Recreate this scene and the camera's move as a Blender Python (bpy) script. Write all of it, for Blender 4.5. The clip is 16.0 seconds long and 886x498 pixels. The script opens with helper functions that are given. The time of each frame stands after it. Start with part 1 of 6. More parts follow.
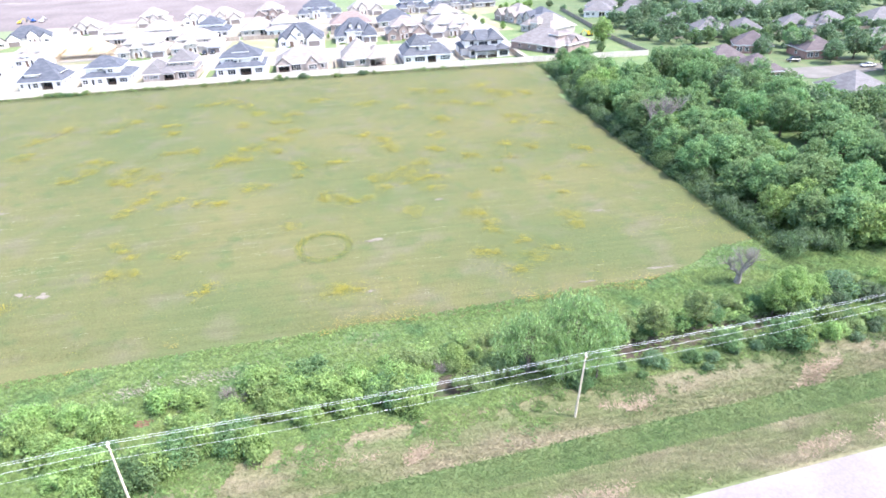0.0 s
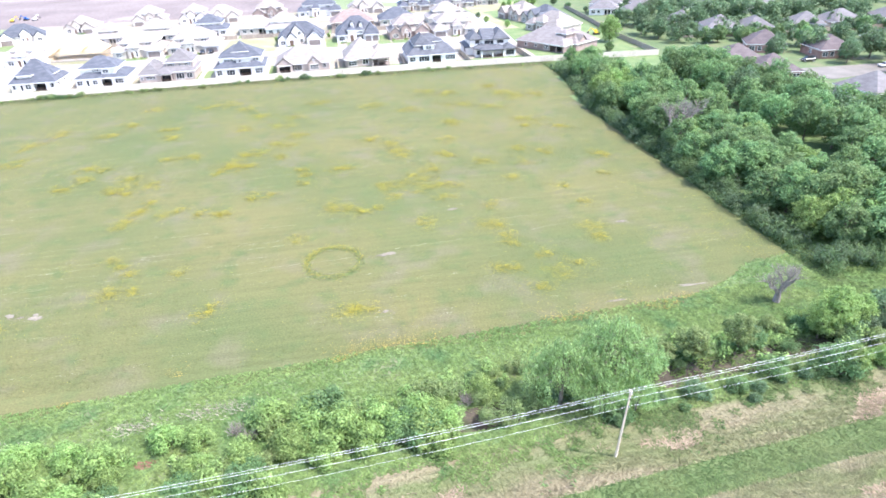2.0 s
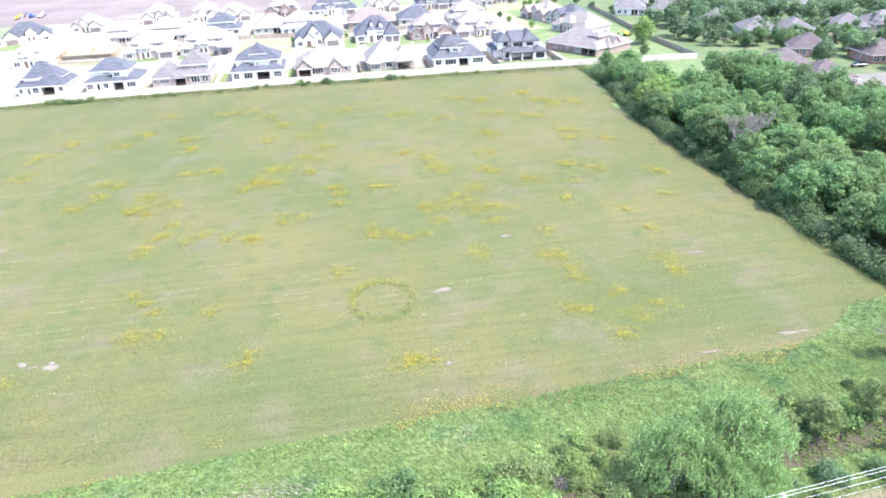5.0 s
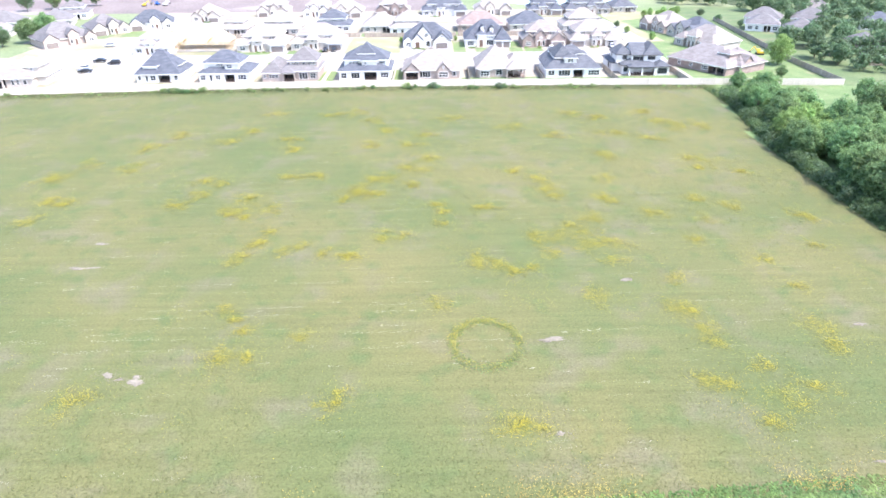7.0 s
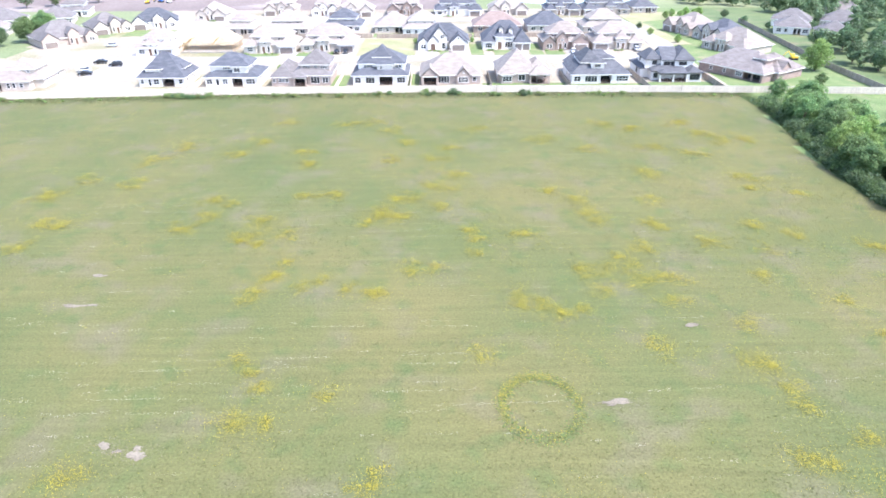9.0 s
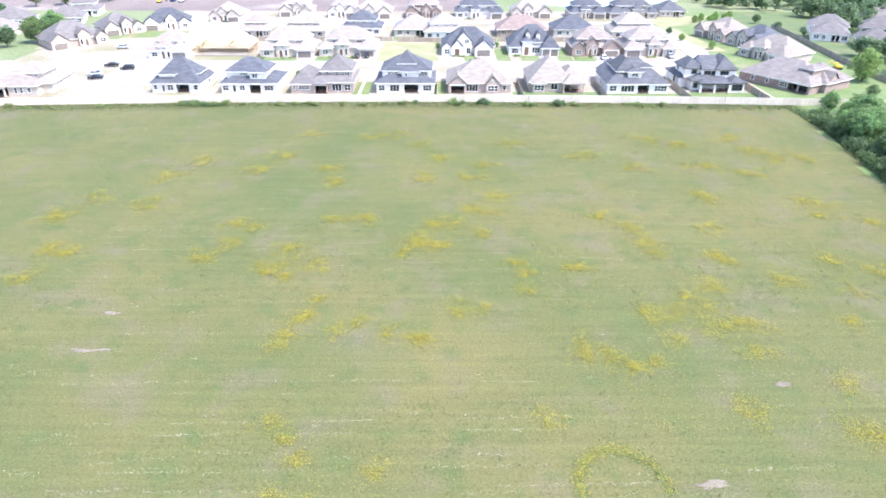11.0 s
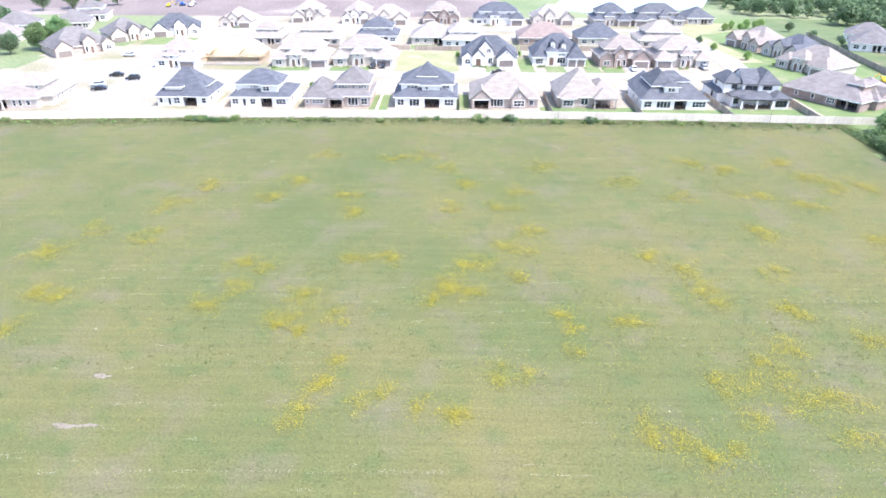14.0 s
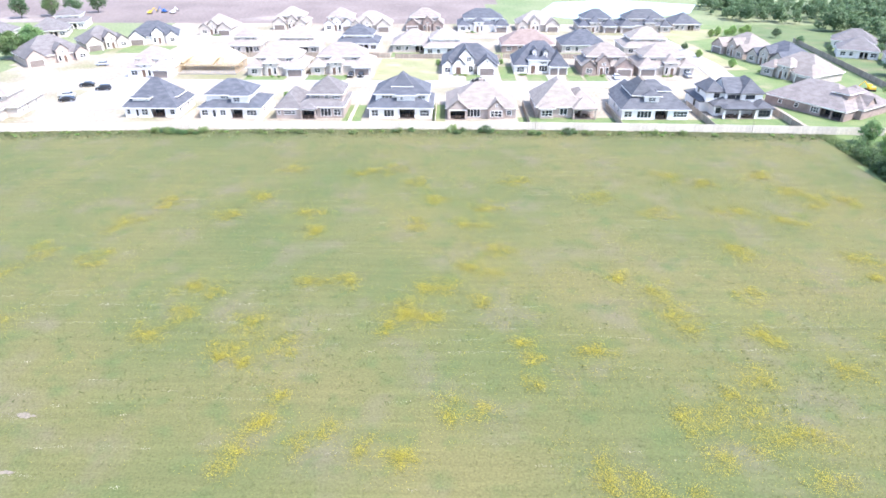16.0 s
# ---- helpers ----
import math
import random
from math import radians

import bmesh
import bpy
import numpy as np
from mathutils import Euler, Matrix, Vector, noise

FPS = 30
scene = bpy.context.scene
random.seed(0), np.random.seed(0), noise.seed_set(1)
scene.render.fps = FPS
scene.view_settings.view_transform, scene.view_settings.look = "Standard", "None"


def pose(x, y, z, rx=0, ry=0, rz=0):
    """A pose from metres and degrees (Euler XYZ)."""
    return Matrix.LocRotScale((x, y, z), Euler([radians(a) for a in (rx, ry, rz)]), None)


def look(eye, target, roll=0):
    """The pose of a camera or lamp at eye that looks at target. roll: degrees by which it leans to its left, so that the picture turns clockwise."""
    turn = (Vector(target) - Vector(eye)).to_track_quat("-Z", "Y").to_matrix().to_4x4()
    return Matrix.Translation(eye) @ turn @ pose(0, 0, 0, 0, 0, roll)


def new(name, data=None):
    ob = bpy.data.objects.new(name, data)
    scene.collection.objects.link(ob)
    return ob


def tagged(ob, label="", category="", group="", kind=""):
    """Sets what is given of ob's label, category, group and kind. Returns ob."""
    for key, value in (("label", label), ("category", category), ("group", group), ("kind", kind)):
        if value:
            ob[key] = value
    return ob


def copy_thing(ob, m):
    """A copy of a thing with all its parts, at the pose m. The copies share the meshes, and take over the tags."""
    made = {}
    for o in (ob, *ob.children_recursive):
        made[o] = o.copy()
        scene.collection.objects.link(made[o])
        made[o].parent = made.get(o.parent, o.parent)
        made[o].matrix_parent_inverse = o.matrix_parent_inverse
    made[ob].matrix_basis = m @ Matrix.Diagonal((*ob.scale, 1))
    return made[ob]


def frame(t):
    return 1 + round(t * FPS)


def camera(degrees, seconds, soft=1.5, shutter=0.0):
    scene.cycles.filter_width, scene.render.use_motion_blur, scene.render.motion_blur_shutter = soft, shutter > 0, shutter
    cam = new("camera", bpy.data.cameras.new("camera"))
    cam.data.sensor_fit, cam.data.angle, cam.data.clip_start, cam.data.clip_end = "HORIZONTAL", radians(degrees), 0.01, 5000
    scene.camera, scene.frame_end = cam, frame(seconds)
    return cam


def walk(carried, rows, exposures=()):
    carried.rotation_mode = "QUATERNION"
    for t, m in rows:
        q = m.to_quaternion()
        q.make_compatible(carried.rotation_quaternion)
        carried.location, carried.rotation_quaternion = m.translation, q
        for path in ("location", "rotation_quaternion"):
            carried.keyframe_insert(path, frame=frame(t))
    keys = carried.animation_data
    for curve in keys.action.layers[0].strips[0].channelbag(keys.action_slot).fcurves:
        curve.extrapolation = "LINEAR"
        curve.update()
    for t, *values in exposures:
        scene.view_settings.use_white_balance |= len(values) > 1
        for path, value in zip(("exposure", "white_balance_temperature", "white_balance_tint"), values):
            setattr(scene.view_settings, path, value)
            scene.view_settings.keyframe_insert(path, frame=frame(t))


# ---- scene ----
cam = camera(70.4, 16.0, soft=1.7)
PATH = [
    (0, (37.644, -246.161, 50.575), (37.91, -244.417, 49.634), -2.2),
    (0.5, (37.434, -244.892, 50.613), (37.703, -243.15, 49.668), -2.3),
    (1, (37.042, -243.303, 50.621), (37.311, -241.562, 49.674), -2.3),
    (1.5, (36.388, -241.332, 50.562), (36.659, -239.593, 49.613), -2.2),
    (2, (35.519, -239.07, 50.474), (35.794, -237.332, 49.524), -2.2),
    (2.5, (34.49, -236.872, 50.46), (34.772, -235.136, 49.509), -2.3),
    (3, (33.328, -234.644, 50.478), (33.612, -232.91, 49.523), -2.3),
    (3.2, (32.884, -233.691, 50.484), (33.166, -231.959, 49.525), -2.2),
    (5.5, (27.996, -222.778, 50.908), (28.252, -221.043, 49.946), -1.9),
    (5.6, (27.81, -222.258, 50.916), (28.005, -220.512, 49.96), -1.5),
    (5.7, (27.666, -221.712, 50.919), (27.822, -219.963, 49.963), -1.3),
    (5.8, (27.557, -221.153, 50.915), (27.685, -219.401, 49.96), -1.2),
    (6, (27.37, -220.004, 50.887), (27.44, -218.249, 49.932), -0.9),
    (6.5, (26.646, -217.058, 50.763), (26.667, -215.301, 49.809), -0.7),
    (7, (25.674, -213.954, 50.624), (25.689, -212.196, 49.671), -0.6),
    (7.5, (24.674, -210.682, 50.526), (24.688, -208.926, 49.569), -0.6),
    (8, (23.503, -207.327, 50.476), (23.515, -205.571, 49.518), -0.4),
    (8.5, (22.046, -204.207, 50.482), (22.057, -202.453, 49.522), -0.4),
    (9, (20.395, -201.222, 50.484), (20.405, -199.469, 49.522), -0.3),
    (9.2, (19.737, -200.064, 50.485), (19.744, -198.311, 49.523), -0.2),
    (11.3, (13.156, -188.05, 50.527), (13.15, -186.299, 49.562), 0.1),
    (11.5, (12.616, -186.975, 50.536), (12.612, -185.223, 49.571), 0.1),
    (12, (11.484, -184.382, 50.589), (11.479, -182.628, 49.628), 0.2),
    (12.5, (10.523, -182.259, 50.678), (10.52, -180.506, 49.715), 0.3),
    (13, (9.825, -180.172, 50.748), (9.815, -178.42, 49.784), 0.3),
    (13.5, (9.681, -178.115, 50.785), (9.659, -176.363, 49.821), 0.3),
    (14, (10.182, -176.16, 50.817), (10.15, -174.407, 49.855), 0.2),
    (14.5, (11.217, -174.466, 50.871), (11.174, -172.713, 49.911), 0.0),
    (15, (12.48, -172.859, 50.924), (12.43, -171.106, 49.962), 0.1),
    (15.5, (14.074, -171.541, 50.985), (14.024, -169.786, 50.027), 0.3),
    (16, (15.733, -170.598, 51.089), (15.712, -168.839, 50.138), 0.1),
]
walk(cam, [(t, look(eye, target, roll)) for t, eye, target, roll in PATH],
     exposures=[(0, 2.41, 6130, 15.5), (3, 2.45, 6130, 15.5), (6, 2.47, 6130, 15.5), (9, 2.28, 6130, 15.5), (12, 2.25, 6130, 15.5), (16, 2.27, 6130, 15.5)])

# ---- world, sun, exposure ----
SUN_AZ, SUN_EL = radians(115), radians(58)      # azimuth from +y towards +x
world = bpy.data.worlds.new("sky")
scene.world = world
world.use_nodes = True
wn = world.node_tree.nodes
sky = wn.new("ShaderNodeTexSky")
sky.sky_type = "NISHITA"
sky.sun_disc = False
sky.sun_elevation, sky.sun_rotation = SUN_EL, SUN_AZ
sky.air_density, sky.dust_density, sky.ozone_density = 1.0, 1.5, 1.0
wn["Background"].inputs["Strength"].default_value = 0.15
world.node_tree.links.new(sky.outputs["Color"], wn["Background"].inputs["Color"])
sun = new("sun", bpy.data.lights.new("sun", "SUN"))
sun.data.energy, sun.data.angle, sun.data.color = 2.2, radians(2.5), (1.0, 0.96, 0.89)
sun_dir = Vector((math.sin(SUN_AZ) * math.cos(SUN_EL), math.cos(SUN_AZ) * math.cos(SUN_EL), math.sin(SUN_EL)))
sun.matrix_world = look(sun_dir * 100, (0, 0, 0))


# ---- materials ----
def mat(name, c1, c2, scales=(0.4, 6.0), rough=0.85, bump=0.3, metal=0.0, spread=(0.35, 0.65), rand=0.0, island=0.0,
        through_light=0.0, c3=None, third=(0.1, 0.5, 0.62), coord="Object", stretch=(1, 1, 1), grain=0.25, c4=None, fourth=(0.1, 0.5, 0.62), streak=0.0):
    """Two colours by a coarse noise, darker and lighter by a fine one, a third colour in patches, spread by object and island."""
    m = bpy.data.materials.new(name)
    m.use_nodes = True
    n, link = m.node_tree.nodes, m.node_tree.links.new
    b = n["Principled BSDF"]
    tc = n.new("ShaderNodeTexCoord")
    mp = n.new("ShaderNodeMapping")
    mp.inputs["Scale"].default_value = stretch
    if coord == "World":
        geo = n.new("ShaderNodeNewGeometry")
        link(geo.outputs["Position"], mp.inputs["Vector"])
    else:
        link(tc.outputs["Object"], mp.inputs["Vector"])

    def noise_node(scale, detail):
        k = n.new("ShaderNodeTexNoise")
        k.inputs["Scale"].default_value, k.inputs["Detail"].default_value = scale, detail
        link(mp.outputs["Vector"], k.inputs["Vector"])
        return k

    def mixed(fac, a, c, mode="MIX"):
        k = n.new("ShaderNodeMix")
        k.data_type, k.blend_type = "RGBA", mode
        for i, v in ((0, fac), (6, a), (7, c)):
            if isinstance(v, (int, float)):
                k.inputs[i].default_value = v
            elif isinstance(v, tuple):
                k.inputs[i].default_value = (*v, 1)
            else:
                link(v, k.inputs[i])
        return k.outputs[2]

    def stretched(sock, lo, hi, a=0.0, c=1.0):
        k = n.new("ShaderNodeMapRange")
        for i, v in enumerate((lo, hi, a, c), 1):
            k.inputs[i].default_value = v
        link(sock, k.inputs[0])
        return k.outputs[0]

    coarse, fine = noise_node(scales[0], 4), noise_node(scales[1], 6)
    col = mixed(stretched(coarse.outputs[0], *spread), c1, c2)
    if c3:
        col = mixed(stretched(noise_node(third[0], 5).outputs[0], third[1], third[2]), col, c3)
    if c4:
        far_off = n.new("ShaderNodeVectorMath")
        far_off.inputs[1].default_value = (137.0, 59.0, 0.0)
        link(mp.outputs["Vector"], far_off.inputs[0])
        k4 = noise_node(fourth[0], 5)
        link(far_off.outputs[0], k4.inputs["Vector"])
        col = mixed(stretched(k4.outputs[0], fourth[1], fourth[2]), col, c4)
    grey = stretched(fine.outputs[0], 0.3, 0.7, 1 - grain, 1 + grain)
    comb = n.new("ShaderNodeCombineColor")
    for i in range(3):
        link(grey, comb.inputs[i])
    col = mixed(1.0, col, comb.outputs[0], "MULTIPLY")
    if streak:                                   # long narrow rows left by the mower, running east to west
        rows = n.new("ShaderNodeMapping")
        rows.inputs["Scale"].default_value, rows.inputs["Rotation"].default_value = (0.045, 1.1, 1.0), (0, 0, -0.05)
        link(mp.outputs["Vector"], rows.inputs["Vector"])
        kr = noise_node(1.0, 4)
        link(rows.outputs["Vector"], kr.inputs["Vector"])
        tone = stretched(kr.outputs[0], 0.3, 0.7, 1 - streak, 1 + streak)
        both = n.new("ShaderNodeCombineColor")
        for i in range(3):
            link(tone, both.inputs[i])
        col = mixed(1.0, col, both.outputs[0], "MULTIPLY")
    if rand or island:
        hsv = n.new("ShaderNodeHueSaturation")
        link(col, hsv.inputs["Color"])
        total = None
        if rand:
            oi = n.new("ShaderNodeObjectInfo")
            total = stretched(oi.outputs["Random"], 0, 1, -rand, rand)
            link(stretched(oi.outputs["Random"], 0, 1, 0.5 - rand * 0.10, 0.5 + rand * 0.03), hsv.inputs["Hue"])
        if island:
            gi = n.new("ShaderNodeNewGeometry")
            isl = stretched(gi.outputs["Random Per Island"], 0, 1, -island, island)
            if total is None:
                total = isl
            else:
                add = n.new("ShaderNodeMath")
                link(total, add.inputs[0]), link(isl, add.inputs[1])
                total = add.outputs[0]
        one = n.new("ShaderNodeMath")
        one.inputs[1].default_value = 1.0
        link(total, one.inputs[0])
        link(one.outputs[0], hsv.inputs["Value"])
        col = hsv.outputs["Color"]
    link(col, b.inputs["Base Color"])
    b.inputs["Roughness"].default_value, b.inputs["Metallic"].default_value = rough, metal
    if rough > 0.6:
        b.inputs["Specular IOR Level"].default_value = 0.25
    if bump:
        bp = n.new("ShaderNodeBump")
        bp.inputs["Strength"].default_value, bp.inputs["Distance"].default_value = bump, 0.05
        link(fine.outputs[0], bp.inputs["Height"])
        link(bp.outputs["Normal"], b.inputs["Normal"])
    if through_light:
        tr, ms = n.new("ShaderNodeBsdfTranslucent"), n.new("ShaderNodeMixShader")
        link(col, tr.inputs["Color"])
        ms.inputs[0].default_value = through_light
        link(b.outputs[0], ms.inputs[1]), link(tr.outputs[0], ms.inputs[2])
        link(ms.outputs[0], n["Material Output"].inputs["Surface"])
    return m


M = {}
W = dict(coord="World")
M["meadow"] = mat("meadow", (0.0725, 0.0845, 0.0297), (0.1035, 0.0968, 0.0372), (0.03, 3.6), 0.95, 0.4, c3=(0.108, 0.096, 0.060), third=(0.11, 0.52, 0.80), c4=(0.064, 0.084, 0.0285), fourth=(0.24, 0.52, 0.76), grain=0.22, streak=0.08, **W)
M["brush_soil"] = mat("brush_soil", (0.078, 0.122, 0.042), (0.112, 0.148, 0.058), (0.15, 2.0), 0.95, 0.7, c3=(0.15, 0.145, 0.085), third=(0.12, 0.58, 0.70), **W)
M["verge"] = mat("verge", (0.1012, 0.1196, 0.0478), (0.1601, 0.1426, 0.0800), (0.18, 3.5), 0.95, 0.7, c3=(0.2217, 0.1748, 0.1187), third=(0.13, 0.53, 0.74), stretch=(0.4, 1.3, 1), **W)
M["ditch"] = mat("ditch", (0.0630, 0.0945, 0.0324), (0.0855, 0.1098, 0.0414), (0.3, 3.0), 0.95, 0.6, **W)
M["road"] = mat("road", (0.172, 0.150, 0.142), (0.208, 0.186, 0.176), (0.15, 4.0), 0.9, 0.25, grain=0.1, **W)
M["old_lawn"] = mat("old_lawn", (0.068, 0.100, 0.040), (0.098, 0.122, 0.052), (0.12, 2.0), 0.95, 0.4, c3=(0.128, 0.118, 0.068), third=(0.1, 0.56, 0.72), **W)
M["dirt"] = mat("dirt", (0.205, 0.175, 0.135), (0.275, 0.242, 0.195), (0.05, 1.2), 0.95, 0.5, c3=(0.150, 0.150, 0.078), third=(0.035, 0.50, 0.68), **W)
M["far_dirt"] = mat("far_dirt", (0.118, 0.094, 0.086), (0.165, 0.134, 0.122), (0.025, 0.6), 0.95, 0.5, c3=(0.21, 0.18, 0.162), third=(0.02, 0.58, 0.66), **W)
M["far_grass"] = mat("far_grass", (0.105, 0.138, 0.062), (0.155, 0.172, 0.092), (0.03, 0.8), 0.95, 0.5, **W)
# bare ditch-bank soil, with the shade of the hollow put into its colour
M["shaded_soil"] = mat("shaded_soil", (0.040, 0.033, 0.024), (0.075, 0.062, 0.045), (0.6, 4.0), 1.0, 0.8, c3=(0.05, 0.07, 0.028), third=(0.4, 0.48, 0.62), **W)
M["lawn"] = mat("lawn", (0.0874, 0.1306, 0.0478), (0.1242, 0.1546, 0.0644), (0.16, 3.0), 0.95, 0.4, c3=(0.165, 0.16, 0.09), third=(0.12, 0.56, 0.72), **W)
M["old_road"] = mat("old_road", (0.115, 0.103, 0.088), (0.150, 0.136, 0.118), (0.2, 3.0), 0.9, 0.2, grain=0.1, **W)
M["plot_grass"] = mat("plot_grass", (0.165, 0.175, 0.085), (0.22, 0.205, 0.12), (0.08, 2.0), 0.95, 0.4, c3=(0.25, 0.215, 0.15), third=(0.1, 0.54, 0.68), **W)
M["concrete"] = mat("concrete", (0.2372, 0.2232, 0.2065), (0.2790, 0.2651, 0.2474), (0.2, 3.0), 0.85, 0.15, grain=0.1, **W)
M["water"] = mat("water", (0.10, 0.14, 0.15), (0.14, 0.17, 0.17), (0.05, 2.0), 0.08, 0.05, **W)
M["grass_blade"] = mat("grass_blade", (0.0800, 0.0935, 0.0333), (0.113, 0.1058, 0.0418), (0.03, 0.5), 0.95, 0, island=0.17, c3=(0.118, 0.105, 0.066), third=(0.11, 0.52, 0.80), c4=(0.071, 0.092, 0.0315), fourth=(0.24, 0.52, 0.76), through_light=0.4, grain=0.22, streak=0.08, **W)
M["fence_weed"] = mat("fence_weed", (0.092, 0.120, 0.050), (0.135, 0.145, 0.070), (0.2, 1.0), 0.9, 0, island=0.25, through_light=0.4, **W)
M["clump_blade"] = mat("clump_blade", (0.080, 0.099, 0.034), (0.097, 0.107, 0.039), (0.08, 1.0), 0.9, 0, island=0.22, through_light=0.55, **W)
M["drift_blade"] = mat("drift_blade", (0.145, 0.148, 0.032), (0.180, 0.168, 0.036), (0.3, 2.0), 0.9, 0, island=0.25, through_light=0.4, **W)
M["verge_blade"] = mat("verge_blade", (0.1150, 0.1426, 0.0534), (0.1776, 0.1610, 0.0911), (0.18, 1.2), 0.9, 0, island=0.22, c3=(0.2475, 0.1978, 0.1343), third=(0.13, 0.53, 0.74), through_light=0.35, stretch=(0.4, 1.3, 1), **W)
M["weed"] = mat("weed", (0.1216, 0.1919, 0.0570), (0.1729, 0.2299, 0.0760), (0.12, 1.0), 0.85, 0, island=0.26, c3=(0.092, 0.165, 0.060), third=(0.22, 0.50, 0.68), through_light=0.5, **W)
M["flower"] = mat("flower", (0.315, 0.265, 0.026), (0.285, 0.250, 0.034), (0.2, 2.0), 0.8, 0, island=0.25, through_light=0.25, **W)
M["flower_rust"] = mat("flower_rust", (0.27, 0.19, 0.05), (0.33, 0.26, 0.06), (0.2, 2.0), 0.8, 0, island=0.25, through_light=0.2, **W)
M["leaf"] = mat("leaf", (0.1116, 0.2093, 0.0856), (0.1906, 0.2902, 0.1097), (0.25, 1.5), 0.68, 0, rand=0.22, island=0.30, through_light=0.46)
M["leaf_light"] = mat("leaf_light", (0.1843, 0.3007, 0.0921), (0.2571, 0.3638, 0.1222), (0.25, 1.5), 0.7, 0, rand=0.16, island=0.30, through_light=0.5)
M["leaf_mid"] = mat("leaf_mid", (0.1097, 0.1990, 0.0800), (0.1600, 0.2437, 0.1004), (0.25, 1.5), 0.7, 0, rand=0.16, island=0.30, through_light=0.54)
M["leaf_dark"] = mat("leaf_dark", (0.0837, 0.1488, 0.0688), (0.1209, 0.1906, 0.0874), (0.25, 1.5), 0.6, 0, rand=0.2, island=0.34, through_light=0.5)
M["leaf_grey"] = mat("leaf_grey", (0.165, 0.232, 0.088), (0.225, 0.285, 0.112), (0.3, 1.5), 0.7, 0, rand=0.12, island=0.26, through_light=0.48)
M["leaf_willow"] = mat("leaf_willow", (0.185, 0.305, 0.112), (0.255, 0.375, 0.140), (0.5, 2.0), 0.5, 0, rand=0.08, island=0.36, through_light=0.5)
M["bark"] = mat("bark", (0.11, 0.085, 0.065), (0.18, 0.15, 0.12), (1.0, 8.0), 0.95, 0.8)
M["dead_wood"] = mat("dead_wood", (0.165, 0.145, 0.125), (0.25, 0.222, 0.195), (1.0, 8.0), 0.95, 0.8)
M["pole_wood"] = mat("pole_wood", (0.47, 0.38, 0.28), (0.57, 0.47, 0.36), (1.0, 9.0), 0.9, 0.5, stretch=(4, 4, 0.6))
M["wire"] = mat("wire", (0.66, 0.66, 0.65), (0.74, 0.74, 0.73), (1, 5), 0.5, 0)
M["porcelain"] = mat("porcelain", (0.55, 0.53, 0.5), (0.62, 0.6, 0.58), (1, 9), 0.25, 0)
M["fence"] = mat("fence", (0.50, 0.44, 0.35), (0.58, 0.515, 0.42), (0.3, 5.0), 0.9, 0.4, rand=0.08, stretch=(6, 6, 0.7))
M["fence_old"] = mat("fence_old", (0.24, 0.20, 0.155), (0.34, 0.29, 0.23), (0.3, 5.0), 0.9, 0.4, rand=0.14, stretch=(6, 6, 0.7))
for key, a, c in (("slate", (0.056, 0.060, 0.072), (0.084, 0.089, 0.102)), ("charcoal", (0.062, 0.064, 0.072), (0.092, 0.095, 0.104)),
                  ("brown", (0.138, 0.120, 0.112), (0.185, 0.164, 0.153)), ("tan", (0.172, 0.150, 0.132), (0.222, 0.197, 0.175)),
                  ("grey", (0.105, 0.096, 0.094), (0.140, 0.130, 0.128)), ("rust", (0.165, 0.128, 0.112), (0.215, 0.170, 0.150)), ("plum", (0.078, 0.062, 0.062), (0.110, 0.090, 0.087)),
                  ("pale", (0.187, 0.165, 0.148), (0.237, 0.212, 0.192))):
    M["roof_" + key] = mat("roof_" + key, a, c, (0.5, 7.0), 0.9, 0.5, rand=0.08, stretch=(1, 1, 3.5), grain=0.2)
for key, a, c in (("white", (0.61, 0.575, 0.525), (0.69, 0.655, 0.605)), ("cream", (0.40, 0.35, 0.295), (0.47, 0.42, 0.36)),
                  ("stone", (0.34, 0.295, 0.25), (0.42, 0.375, 0.32)), ("brick", (0.22, 0.165, 0.138), (0.30, 0.232, 0.198)),
                  ("tanbrick", (0.31, 0.25, 0.21), (0.39, 0.325, 0.28)), ("redbrick", (0.27, 0.155, 0.12), (0.35, 0.215, 0.17))):
    M["wall_" + key] = mat("wall_" + key, a, c, (0.6, 8.0), 0.9, 0.4, rand=0.05, grain=0.18)
M["trim_white"] = mat("trim_white", (0.72, 0.69, 0.645), (0.78, 0.75, 0.70), (0.8, 6), 0.6, 0.05, grain=0.08)
M["trim_dark"] = mat("trim_dark", (0.05, 0.045, 0.042), (0.08, 0.07, 0.065), (0.8, 6), 0.6, 0.05, grain=0.1)
M["glass"] = mat("glass", (0.018, 0.022, 0.026), (0.03, 0.034, 0.04), (0.5, 3), 0.06, 0, grain=0.1)
M["door_brown"] = mat("door_brown", (0.10, 0.06, 0.04), (0.15, 0.09, 0.06), (0.8, 8), 0.6, 0.2)
M["garage_grey"] = mat("garage_grey", (0.15, 0.122, 0.105), (0.19, 0.158, 0.138), (0.8, 8), 0.6, 0.1)
M["lumber"] = mat("lumber", (0.42, 0.31, 0.17), (0.50, 0.39, 0.23), (0.8, 8), 0.85, 0.2, rand=0.15)
M["lumber_pale"] = mat("lumber_pale", (0.36, 0.295, 0.185), (0.42, 0.35, 0.23), (0.4, 5), 0.85, 0.15, rand=0.08)
